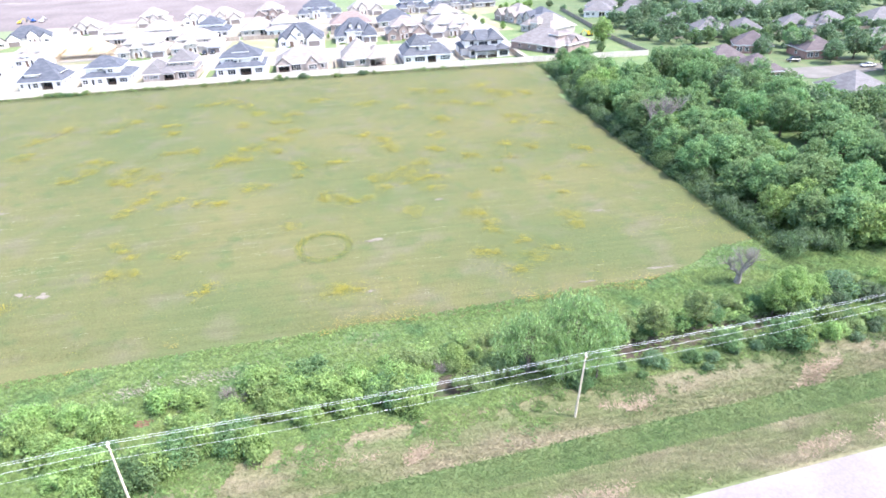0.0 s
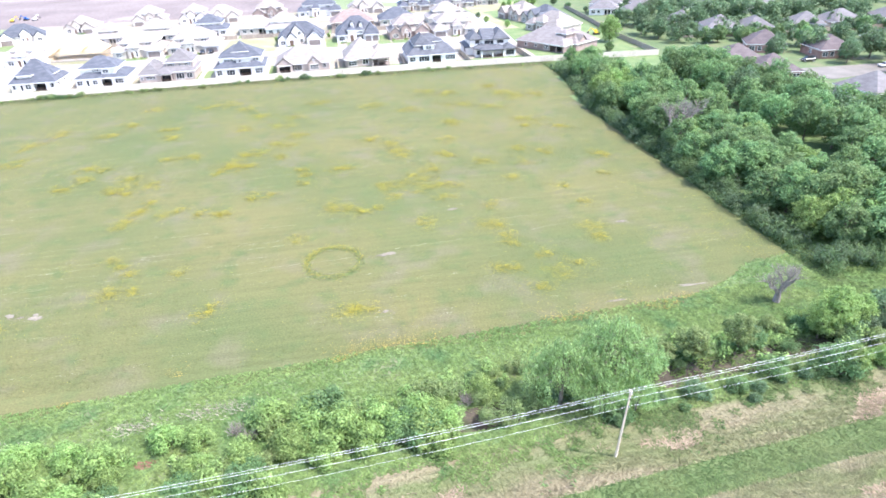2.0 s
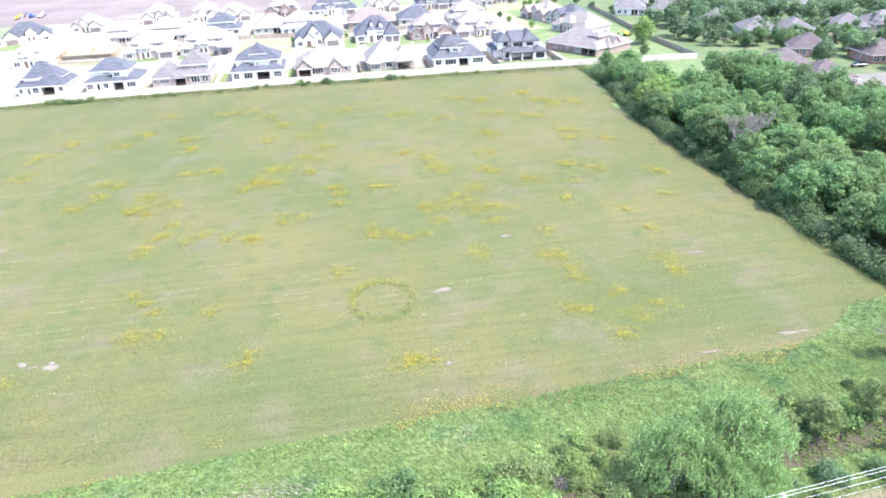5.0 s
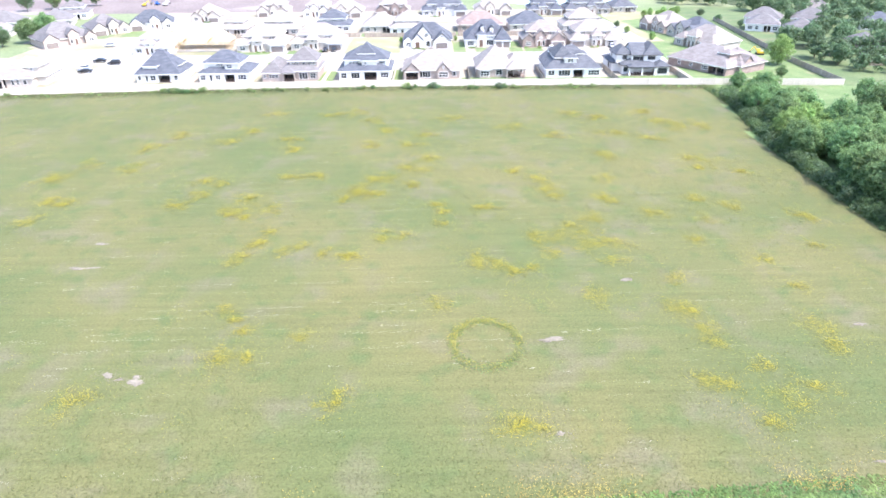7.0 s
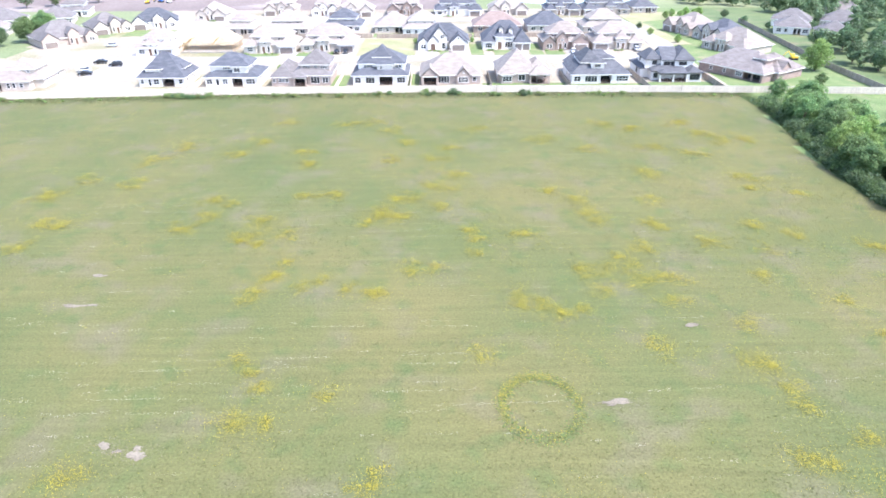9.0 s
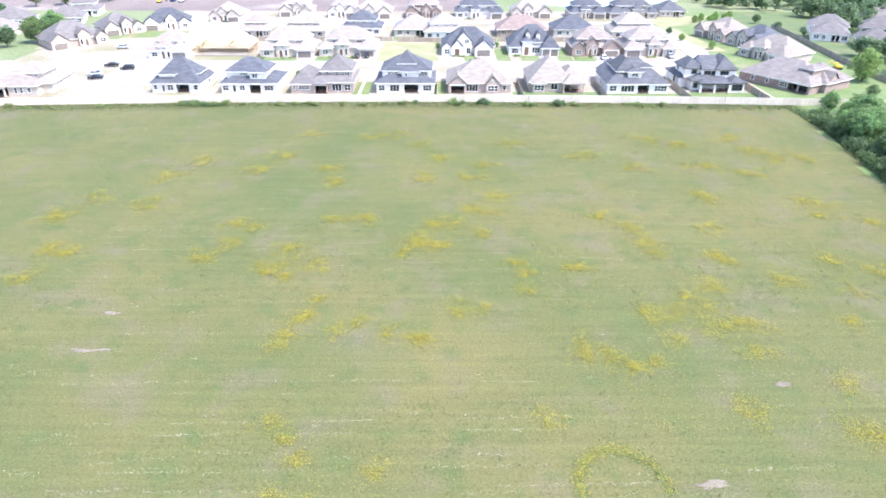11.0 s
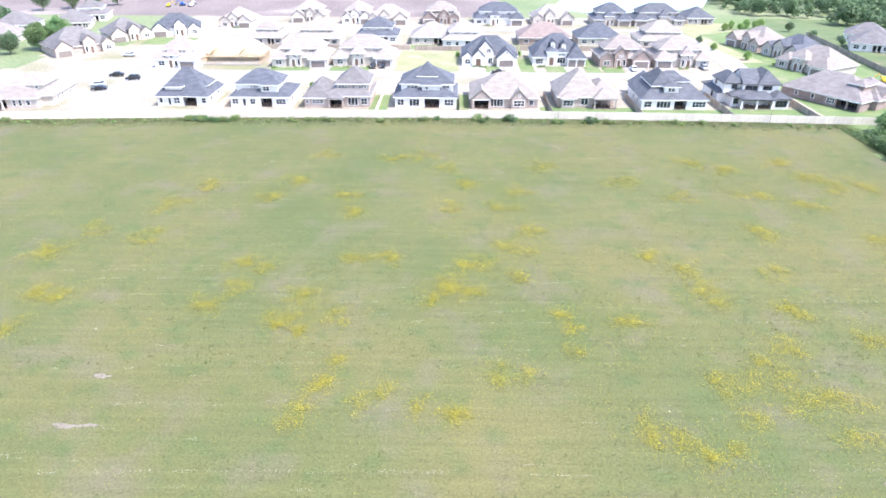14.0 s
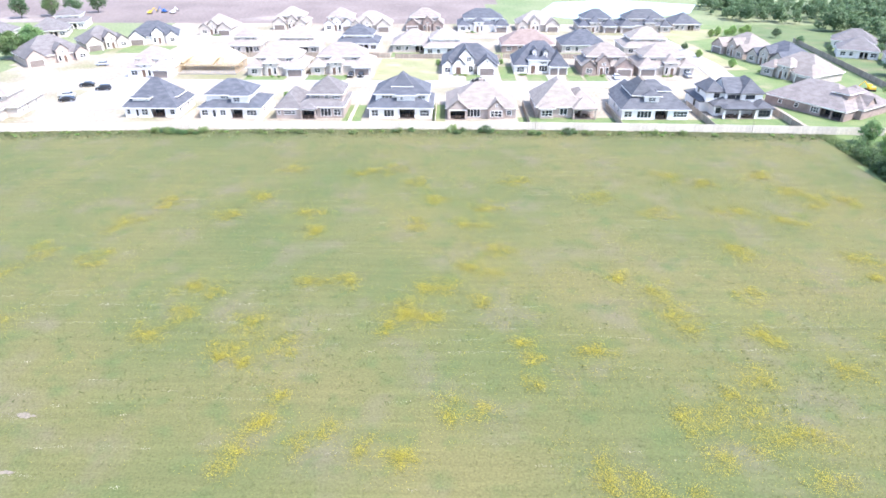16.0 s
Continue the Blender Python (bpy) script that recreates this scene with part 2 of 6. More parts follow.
for key, a, c in (("black", (0.012, 0.012, 0.014), (0.02, 0.02, 0.022)), ("white", (0.72, 0.72, 0.72), (0.78, 0.78, 0.78)),
                  ("blue", (0.03, 0.09, 0.28), (0.04, 0.12, 0.34)), ("silver", (0.36, 0.37, 0.39), (0.42, 0.43, 0.45)),
                  ("yellow", (0.6, 0.38, 0.03), (0.66, 0.44, 0.05))):
    M["paint_" + key] = mat("paint_" + key, a, c, (0.5, 4), 0.25, 0, grain=0.05)
M["rubber"] = mat("rubber", (0.015, 0.015, 0.015), (0.03, 0.03, 0.03), (2, 9), 0.9, 0.2)
M["ditch_blade"] = mat("ditch_blade", (0.0702, 0.1116, 0.0360), (0.1035, 0.1332, 0.0486), (0.2, 1.0), 0.9, 0, island=0.24, through_light=0.35, **W)
M["straw"] = mat("straw", (0.23, 0.215, 0.155), (0.29, 0.27, 0.20), (0.2, 2.0), 0.9, 0, island=0.25, through_light=0.2, **W)
M["dry_straw"] = mat("dry_straw", (0.235, 0.175, 0.115), (0.310, 0.245, 0.170), (0.2, 2.0), 0.9, 0, island=0.28, through_light=0.25, **W)
M["bare"] = mat("bare", (0.125, 0.107, 0.080), (0.168, 0.146, 0.112), (0.4, 4), 0.95, 0.5, **W)
M["paver"] = mat("paver", (0.15, 0.115, 0.095), (0.20, 0.16, 0.135), (0.6, 5), 0.9, 0.3)
M["wicker"] = mat("wicker", (0.06, 0.04, 0.03), (0.10, 0.07, 0.05), (1.5, 12), 0.8, 0.5)
M["cushion"] = mat("cushion", (0.30, 0.16, 0.13), (0.38, 0.22, 0.18), (1, 9), 0.9, 0.2)
M["brown_hole"] = mat("brown_hole", (0.10, 0.05, 0.03), (0.16, 0.09, 0.06), (0.8, 6), 0.95, 0.5)


# ---- builders ----
def mesh_from(name, verts, faces, material=None, smooth=False):
    me = bpy.data.meshes.new(name)
    v, f = np.asarray(verts, dtype=np.float32), faces
    if isinstance(f, np.ndarray):
        k = f.shape[1]
        me.vertices.add(len(v))
        me.vertices.foreach_set("co", v.ravel())
        me.loops.add(f.size)
        me.loops.foreach_set("vertex_index", f.ravel().astype(np.int32))
        me.polygons.add(len(f))
        me.polygons.foreach_set("loop_start", np.arange(0, f.size, k, dtype=np.int32))
        me.update(calc_edges=True)
        me.validate()
    else:
        me.from_pydata([tuple(p) for p in v.tolist()], [], f)
        me.update()
    if material:
        me.materials.append(material)
    if smooth:
        me.polygons.foreach_set("use_smooth", [True] * len(me.polygons))
    return me


def thing(name, m, label, category, group="", kind="", data=None):
    ob = new(name, data)
    ob.matrix_world = m
    return tagged(ob, label, category, group, kind)


def part(name, bm, material, parent, label="", at=None):
    """Links a bmesh, or a mesh, as one object under a thing or a part."""
    if isinstance(bm, bmesh.types.BMesh):
        me = bpy.data.meshes.new(name)
        bm.to_mesh(me)
        bm.free()
        me.materials.append(material)
    else:
        me = bm
    ob = new(name, me)
    ob.parent = parent
    if at is not None:
        ob.matrix_local = at
    if label:
        ob["label"] = label
    return ob


def box(bm, x0, y0, z0, x1, y1, z1):
    v = [bm.verts.new(p) for p in ((x0, y0, z0), (x1, y0, z0), (x1, y1, z0), (x0, y1, z0), (x0, y0, z1), (x1, y0, z1), (x1, y1, z1), (x0, y1, z1))]
    for f in ((3, 2, 1, 0), (4, 5, 6, 7), (0, 1, 5, 4), (1, 2, 6, 5), (2, 3, 7, 6), (3, 0, 4, 7)):
        bm.faces.new([v[i] for i in f])
    return bm


def boxes(*rows):
    bm = bmesh.new()
    for r in rows:
        box(bm, *r)
    return bm


def tube(bm, p, q, r0, r1, sides=7):
    """A tapered limb from p to q."""
    p, q = Vector(p), Vector(q)
    m = (q - p).to_track_quat("Z", "Y").to_matrix()
    rings = [[bm.verts.new(c + m @ Vector((r * math.cos(a), r * math.sin(a), 0))) for a in (2 * math.pi * i / sides for i in range(sides))]
             for c, r in ((p, r0), (q, r1))]
    for i in range(sides):
        j = (i + 1) % sides
        bm.faces.new((rings[0][i], rings[0][j], rings[1][j], rings[1][i]))
    bm.faces.new(rings[0][::-1]), bm.faces.new(rings[1])
    return bm


# ---- ground: one sheet, with the road's bed, ditch and verge ----
SLOPE = 0.085                                   # the road runs a little askew to the row of houses


def road_y(x, v):
    return v + SLOPE * (x - 60) * (1 if abs(x) < 600 else 600 / abs(x))


def fence_y(x):
    return -9.6 - 0.00030 * (x - 18) ** 2 if -130 < x < 190 else (-15.0 - 0.05 * abs(x + 130) if x <= -130 else -17.3)


def field_edge(x):
    return -172.6 + 0.05 * (x - 55) + max(0, x - 76) * 0.33 + 0.9 * math.sin(x * 0.21) + 0.5 * math.sin(x * 0.53 + 1)


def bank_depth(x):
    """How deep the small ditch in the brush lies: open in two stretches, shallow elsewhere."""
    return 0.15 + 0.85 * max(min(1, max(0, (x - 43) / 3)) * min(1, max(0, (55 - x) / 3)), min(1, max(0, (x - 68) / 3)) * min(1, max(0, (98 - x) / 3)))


def ground_sheet():
    xs = [-2500, -1500, -900, -600, -420] + list(np.arange(-300, 421, 4.0)) + [500, 650, 900, 1500, 2500]
    rows = [(lambda x, v=v: road_y(x, v), z, k) for v, z, k in (
        (-2500, 0, "far_grass"), (-1200, 0, "far_grass"), (-700, 0, "far_grass"), (-420, 0, "far_grass"), (-300, 0, "far_grass"), (-250, 0, "verge"), (-222, 0, "verge"),
        (-217.0, 0.10, "road"), (-208.8, 0.10, "verge"), (-206.5, -0.05, "verge"), (-203.6, -0.15, "verge"), (-202.2, -0.45, "ditch"), (-200.4, -0.75, "ditch"),
        (-198.4, -0.35, "verge"), (-196.5, -0.05, "verge"), (-193.5, 0, "verge"), (-191.0, 0, "brush_soil"), (-188.4, 0, "brush_soil"), (-186.9, -1.3, "shaded_soil"), (-185.6, -1.4, "shaded_soil"), (-184.2, 0, "brush_soil"))]
    rows += [(field_edge, 0, "meadow")]
    rows += [(lambda x, v=v: v, 0, "meadow") for v in (-150, -120, -90, -60, -35, -20)]
    rows += [(lambda x: fence_y(x) - 0.4, 0, "lots")]
    rows += [(lambda x, v=v: v, 0, "lots") for v in (0, 8, 16, 24, 34, 44, 54, 64, 74, 84, 94, 104, 114, 124, 134, 144, 154)]
    rows += [(lambda x, v=v: v, 0, "beyond") for v in (164, 185, 210, 240, 290, 360, 480, 700, 1200, 2500)]
    names = ["shaded_soil", "far_grass", "verge", "road", "ditch", "brush_soil", "meadow", "lawn", "dirt", "far_dirt", "old_lawn"]
    verts = [(x, f(x), z * (bank_depth(x) if k == "shaded_soil" else 1)) for f, z, k in rows for x in xs]
    nx, faces, mats = len(xs), [], []
    for j in range(len(rows) - 1):
        kind = rows[j][2]
        for i in range(nx - 1):
            a = j * nx + i
            faces.append((a, a + 1, a + 1 + nx, a + nx))
            cx, k = (xs[i] + xs[i + 1]) / 2, kind
            cy = (verts[a][1] + verts[a + nx][1]) / 2
            if k == "shaded_soil" and bank_depth(cx) < 0.5:
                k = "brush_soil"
            if k == "verge" and -200 < cy - SLOPE * (cx - 60) < -190 and cx < 20 + 4 * math.sin(cy * 1.3):
                k = "brush_soil"
            if k == "meadow" and cx > (104 if cy < -70 else 109 if cy < -40 else 112):
                k = "brush_soil" if cx < 160 else "old_lawn"
            if k == "lots":
                k = "dirt" if cx < 114 else ("lawn" if cx < 156 else "old_lawn")
                if cx < -150 - 6 * math.sin(cy * 0.09) and cy > 12 or cx < -122 and cy > 84 + 5 * math.sin(cx * 0.2):
                    k = "far_grass"
            if k == "beyond":
                k = "far_dirt" if cx < 20 + (cy - 164) * 0.25 and cx > -300 else "far_grass"
            mats.append(names.index(k))
    me = mesh_from("ground", verts, faces)
    for k in names:
        me.materials.append(M[k])
    me.polygons.foreach_set("material_index", mats)
    return thing("ground", Matrix(), "flat open ground with meadow, ditch and bare soil", "ground", kind="structure", data=me)


ground_sheet()


def slab(name, outline, z, material, label, thick=0.12, category="pavement", kind="structure"):
    """A flat piece of paving or turf with a real edge, from its outline."""
    bm = bmesh.new()
    top = [bm.verts.new((x, y, z)) for x, y in outline]
    low = [bm.verts.new((x, y, z - thick - 0.05)) for x, y in outline]
    bm.faces.new(top)
    for i in range(len(top)):
        j = (i + 1) % len(top)
        bm.faces.new((top[i], low[i], low[j], top[j]))
    bmesh.ops.recalc_face_normals(bm, faces=bm.faces)
    me = bpy.data.meshes.new(name)
    bm.to_mesh(me), bm.free()
    me.materials.append(material)
    return thing(name, Matrix(), label, category, kind=kind, data=me)


def rect(x0, y0, x1, y1):
    return [(x0, y0), (x1, y0), (x1, y1), (x0, y1)]


# ---- scattered growth ----
rng = np.random.default_rng(7)


def blades(name, pts, size, material, label, lean=0.5, flat=False, category="grass", z=0.0, wide=0.42):
    """Many small two-triangle tufts in one mesh: upright folded blades, or flat petals."""
    n = len(pts)
    s = size * rng.uniform(0.6, 1.4, n)
    a = rng.uniform(0, 2 * np.pi, n)
    dx, dy = np.cos(a), np.sin(a)
    zz = np.full(n, z) + (pts[:, 2] if pts.shape[1] > 2 else 0)
    if flat:
        h = rng.uniform(0.12, 0.35, n) + zz
        t = rng.uniform(-0.35, 0.35, (n, 2))
        v = np.stack([np.stack([pts[:, 0] + dx * s, pts[:, 1] + dy * s, h + t[:, 0] * s], 1),
                      np.stack([pts[:, 0] - dy * s, pts[:, 1] + dx * s, h + t[:, 1] * s], 1),
                      np.stack([pts[:, 0] - dx * s, pts[:, 1] - dy * s, h - t[:, 0] * s], 1),
                      np.stack([pts[:, 0] + dy * s, pts[:, 1] - dx * s, h - t[:, 1] * s], 1)], 1)
    else:                                        # tufts that bend over: a short foot, a long top that faces the sky
        w = s * wide
        up = s * rng.uniform(0.15, 0.5, n) * lean
        ox, oy = -dy * s, dx * s
        v = np.stack([np.stack([pts[:, 0] - dx * w, pts[:, 1] - dy * w, zz - 0.02], 1),
                      np.stack([pts[:, 0] + dx * w, pts[:, 1] + dy * w, zz - 0.02], 1),
                      np.stack([pts[:, 0] + dx * w * 0.6 + ox, pts[:, 1] + dy * w * 0.6 + oy, zz + up], 1),
                      np.stack([pts[:, 0] - dx * w * 0.6 + ox * 1.1, pts[:, 1] - dy * w * 0.6 + oy * 1.1, zz + up * 0.9], 1)], 1)
    me = mesh_from(name, v.reshape(-1, 3), np.arange(4 * n).reshape(-1, 4), material)
    return thing(name, Matrix(), label, category, kind="stuff", data=me)


def waves(x, y, k, seed):
    """A cheap smooth pattern between about -1 and 1."""
    r = np.random.default_rng(seed)
    out = 0
    for i in range(5):
        th, ph = r.uniform(0, np.pi), r.uniform(0, 6.28)
        f = k * r.uniform(0.6, 1.7)
        out = out + np.sin(f * (x * np.cos(th) + y * np.sin(th)) + ph)
    return out / 3.0


# ---- trees and bushes ----
def leaf_cloud(lobes, per_area, size, seed, squash=0.8):
    """Leaves over the outside of many overlapping lobes: an uneven crown with gaps. lobes: x, y, z, radius."""
    r = np.random.default_rng(seed)
    out = []
    for (cx, cy, cz, rad) in lobes:
        n = int(per_area * rad * rad)
        d = r.normal(size=(n, 3))
        d[:, 2] = d[:, 2] * 0.9 + 0.25
        d /= np.linalg.norm(d, axis=1)[:, None]
        rr = rad * r.uniform(0.64, 1.1, n)[:, None]
        p = np.array([cx, cy, cz]) + d * rr * np.array([1, 1, squash])
        nrm = d * 0.8 + r.normal(size=(n, 3)) * 0.45 + np.array([0, 0, 0.45])
        nrm /= np.linalg.norm(nrm, axis=1)[:, None]
        u = np.cross(nrm, r.normal(size=(n, 3)))
        u /= np.linalg.norm(u, axis=1)[:, None] + 1e-6
        w = np.cross(nrm, u)
        s = size * r.uniform(0.55, 1.35, n)[:, None]
        out.append(np.stack([p - u * s, p + w * s * 0.55 + nrm * s * 0.15, p + u * s - nrm * s * 0.2, p - w * s * 0.55 + nrm * s * 0.15], 1))
    return np.concatenate(out).reshape(-1, 3)


def tree_master(name, height, radius, leaf, seed, label, lobes_n=52, size=0.27, per_area=64, trunk_h=0.3, bark="bark"):
    """A tapered trunk with limbs and a crown of leaf clumps, standing at the origin."""
    r = random.Random(seed)
    root = thing(name, Matrix.Translation((0, 0, -400)), label, "tree")
    lobes = []
    zc, zr = height * (0.5 + trunk_h * 0.3), height * (0.5 - trunk_h * 0.3)
    for i in range(lobes_n):
        a = i * 2.4 + r.uniform(-0.4, 0.4)
        k = 1 - 2 * (i + 0.5) / lobes_n
        rr = math.sqrt(1 - k * k) * radius * r.uniform(0.45, 1.0) * (1.0 if k < 0.3 else 0.9)
        lobes.append((rr * math.cos(a), rr * math.sin(a), zc + k * zr * r.uniform(0.55, 1.0), radius * r.uniform(0.13, 0.31)))
    lobes.append((0, 0, zc, radius * 0.6))
    bm = bmesh.new()
    tube(bm, (0, 0, -0.2), (0.1, 0.05, height * 0.35), 0.028 * height, 0.018 * height)
    tube(bm, (0.1, 0.05, height * 0.34), (0, 0.1, height * 0.72), 0.018 * height, 0.006 * height)
    for i in range(0, lobes_n, 3):
        x, y, z, _ = lobes[i]
        tube(bm, (0.08, 0.05, height * r.uniform(0.25, 0.5)), (x * 0.85, y * 0.85, z), 0.009 * height, 0.003 * height, 5)
    part("trunk", bm, M[bark], root)
    v = leaf_cloud(lobes, per_area, size, seed)
    part("crown", mesh_from("crown", v, np.arange(len(v)).reshape(-1, 4), leaf), None, root)
    return root


def willow_master(name, height, radius, seed, label):
    """A leaning trunk, arching limbs and strands of narrow leaves that hang from them."""
    r = random.Random(seed)
    g = np.random.default_rng(seed)
    root = thing(name, Matrix.Translation((0, 0, -400)), label, "tree")
    bm = bmesh.new()
    tube(bm, (0, 0, -0.2), (0.3, 0.1, height * 0.32), 0.26, 0.18)
    quads = []
    for i in range(34):
        a, k = i * 2.4, math.sqrt((i + 0.5) / 34)
        tip = Vector((k * radius * math.cos(a), k * radius * math.sin(a), height * (1.0 - 0.42 * k * k) * r.uniform(0.86, 1.04)))
        bend = Vector((tip.x * 0.45, tip.y * 0.45, tip.z * 0.94))
        tube(bm, (0.25, 0.08, height * r.uniform(0.2, 0.32)), bend, 0.06, 0.035, 5), tube(bm, bend, tip, 0.035, 0.012, 5)
        for j in range(34):                      # strands
            p = bend.lerp(tip, r.uniform(0.15, 1.1)) + Vector((r.gauss(0, 0.5), r.gauss(0, 0.5), r.gauss(0.05, 0.25)))
            out = Vector((p.x, p.y, 0)).normalized() * r.uniform(0.05, 0.5)
            n = r.randint(5, 9)
            u = np.linspace(0, 1, n)[:, None]
            drop = r.uniform(0.8, 2.3) * (0.55 + 0.45 * k)
            c = np.array(p) + np.array(out) * u - np.array([0, 0, drop]) * u ** 1.3 + g.normal(size=(n, 3)) * 0.07
            d = np.array(out) * 0.4 - np.array([0, 0, 1.0]) + g.normal(size=(n, 3)) * 0.45
            d /= np.linalg.norm(d, axis=1)[:, None]
            w = np.cross(d, g.normal(size=(n, 3)))
            w /= np.linalg.norm(w, axis=1)[:, None]
            ln, wd = g.uniform(0.13, 0.24, (n, 1)), g.uniform(0.035, 0.065, (n, 1))
            quads.append(np.stack([c - d * ln, c + w * wd, c + d * ln, c - w * wd], 1))
    part("trunk", bm, M["bark"], root)
    v = np.concatenate(quads).reshape(-1, 3)
    v[:, 2] = np.maximum(v[:, 2], 0.05)
    part("crown", mesh_from("crown", v, np.arange(len(v)).reshape(-1, 4), M["leaf_willow"]), None, root)
    return root


def bush_master(name, height, radius, leaf, seed, label, lobes_n=18, size=0.135, per_area=190):
    r = random.Random(seed)
    root = thing(name, Matrix.Translation((0, 0, -400)), label, "bush")
    lobes = []
    for i in range(lobes_n):
        a, q = r.uniform(0, 6.28), math.sqrt(r.uniform(0, 1))
        rr = q * radius * 0.75
        lobes.append((rr * math.cos(a), rr * math.sin(a), height * r.uniform(0.25, 0.85) * (1 - 0.45 * q), radius * r.uniform(0.25, 0.42)))
    bm = bmesh.new()
    for i in range(7):
        x, y, z, _ = lobes[i]
        tube(bm, (x * 0.15, y * 0.15, -0.1), (x * 0.9, y * 0.9, z + 0.2), 0.06, 0.015, 5)
    part("woody_base", bm, M["bark"], root)
    v = leaf_cloud(lobes, per_area, size, seed, 0.9)
    v[:, 2] = np.maximum(v[:, 2], 0.02)
    part("foliage", mesh_from("foliage", v, np.arange(len(v)).reshape(-1, 4), leaf), None, root)
    return root


def placed(master, x, y, s, turn, z=0.0, group="", label=""):
    ob = copy_thing(master, pose(x, y, z, 0, 0, turn))
    ob.scale = (s * random.uniform(0.92, 1.08), s * random.uniform(0.92, 1.08), s * random.uniform(0.9, 1.1))
    return tagged(ob, label, "", group)


# ---- houses ----
def roof_mesh(x0, y0, x1, y1, z, kind, pitch, over=0.5, thick=0.22):
    """A closed roof body over a rectangle: hip, gable along x (gx) or along y (gy)."""
    x0, y0, x1, y1 = x0 - over, y0 - over, x1 + over, y1 + over
    w, d = x1 - x0, y1 - y0
    if kind == "hip":
        if w >= d:
            h, ends = d / 2 * pitch, ((x0 + d / 2, y0 + d / 2), (x1 - d / 2, y0 + d / 2))
        else:
            h, ends = w / 2 * pitch, ((x0 + w / 2, y0 + w / 2), (x0 + w / 2, y1 - w / 2))
    elif kind == "gx":
        h, ends = d / 2 * pitch, ((x0, (y0 + y1) / 2), (x1, (y0 + y1) / 2))
    else:
        h, ends = w / 2 * pitch, (((x0 + x1) / 2, y0), ((x0 + x1) / 2, y1))
    long_x = kind == "gx" or (kind == "hip" and w >= d)
    z -= over * pitch * 0.6
    if kind != "hip":                            # two sloping slabs, so that the gable wall shows
        bm = bmesh.new()
        if kind == "gx":
            lo, hi, mid, b0 = y0, y1, (y0 + y1) / 2, x0 + over * 0.5
            sec = [(b0, lo, z), (b0, mid, z + h), (b0, hi, z), (b0, hi, z + thick), (b0, mid, z + h + thick), (b0, lo, z + thick)]
            prism(bm, sec, (w - over, 0, 0))
        else:
            lo, hi, mid, b0 = x0, x1, (x0 + x1) / 2, y0 + over * 0.5
            sec = [(lo, b0, z), (mid, b0, z + h), (hi, b0, z), (hi, b0, z + thick), (mid, b0, z + h + thick), (lo, b0, z + thick)]
            prism(bm, sec, (0, d - over, 0))
        return bm
    low = [(x0, y0, z), (x1, y0, z), (x1, y1, z), (x0, y1, z)]
    top = [(a, b, z + thick) for a, b, _ in low]
    r = [(*e, z + thick + h) for e in ends]
    if long_x:
        f = [(4, 5, 9, 8), (6, 7, 8, 9), (5, 6, 9), (7, 4, 8)]
    else:
        f = [(5, 6, 9, 8), (7, 4, 8, 9), (4, 5, 8), (6, 7, 9)]
    f += [(3, 2, 1, 0), (0, 1, 5, 4), (1, 2, 6, 5), (2, 3, 7, 6), (3, 0, 4, 7)]
    bm = bmesh.new()
    v = [bm.verts.new(p) for p in low + top + r]
    for k in f:
        bm.faces.new([v[i] for i in k])
    bmesh.ops.recalc_face_normals(bm, faces=bm.faces)
    return bm


def wall_mesh(x0, y0, x1, y1, z0, h, kind, pitch, notches=()):
    """Walls round a rectangle; notches in the front are open porches: x from, x to, depth's end."""
    line = [(x0, y0)]
    for a, b, c in sorted(notches):
        line += [(a, y0), (a, c), (b, c), (b, y0)]
    line += [(x1, y0), (x1, y1), (x0, y1)]
    bm = bmesh.new()
    prism(bm, [(px, py, z0) for px, py in line], (0, 0, h - z0))
    if kind == "gx":                             # gable walls at both ends
        m, t = (y0 + y1) / 2, h + (y1 - y0) / 2 * pitch - 0.05
        for x in (x0, x1 - 0.2):
            prism(bm, [(x, y0 + 0.1, h - 0.05), (x, y1 - 0.1, h - 0.05), (x, m, t)], (0.2, 0, 0))
    if kind == "gy":
        m, t = (x0 + x1) / 2, h + (x1 - x0) / 2 * pitch - 0.05
        for y in (y0, y1 - 0.2):
            prism(bm, [(x0 + 0.1, y, h - 0.05), (x1 - 0.1, y, h - 0.05), (m, y, t)], (0, 0.2, 0))
    return bm


def prism(bm, tri, off):
    a = [bm.verts.new(p) for p in tri]
    b = [bm.verts.new([p[i] + off[i] for i in range(3)]) for p in tri]
    bm.faces.new(a[::-1]), bm.faces.new(b)
    n = len(a)
    for i in range(n):
        j = (i + 1) % n
        bm.faces.new((a[i], a[j], b[j], b[i]))
    bmesh.ops.recalc_face_normals(bm, faces=bm.faces)


WINDOWS = {}


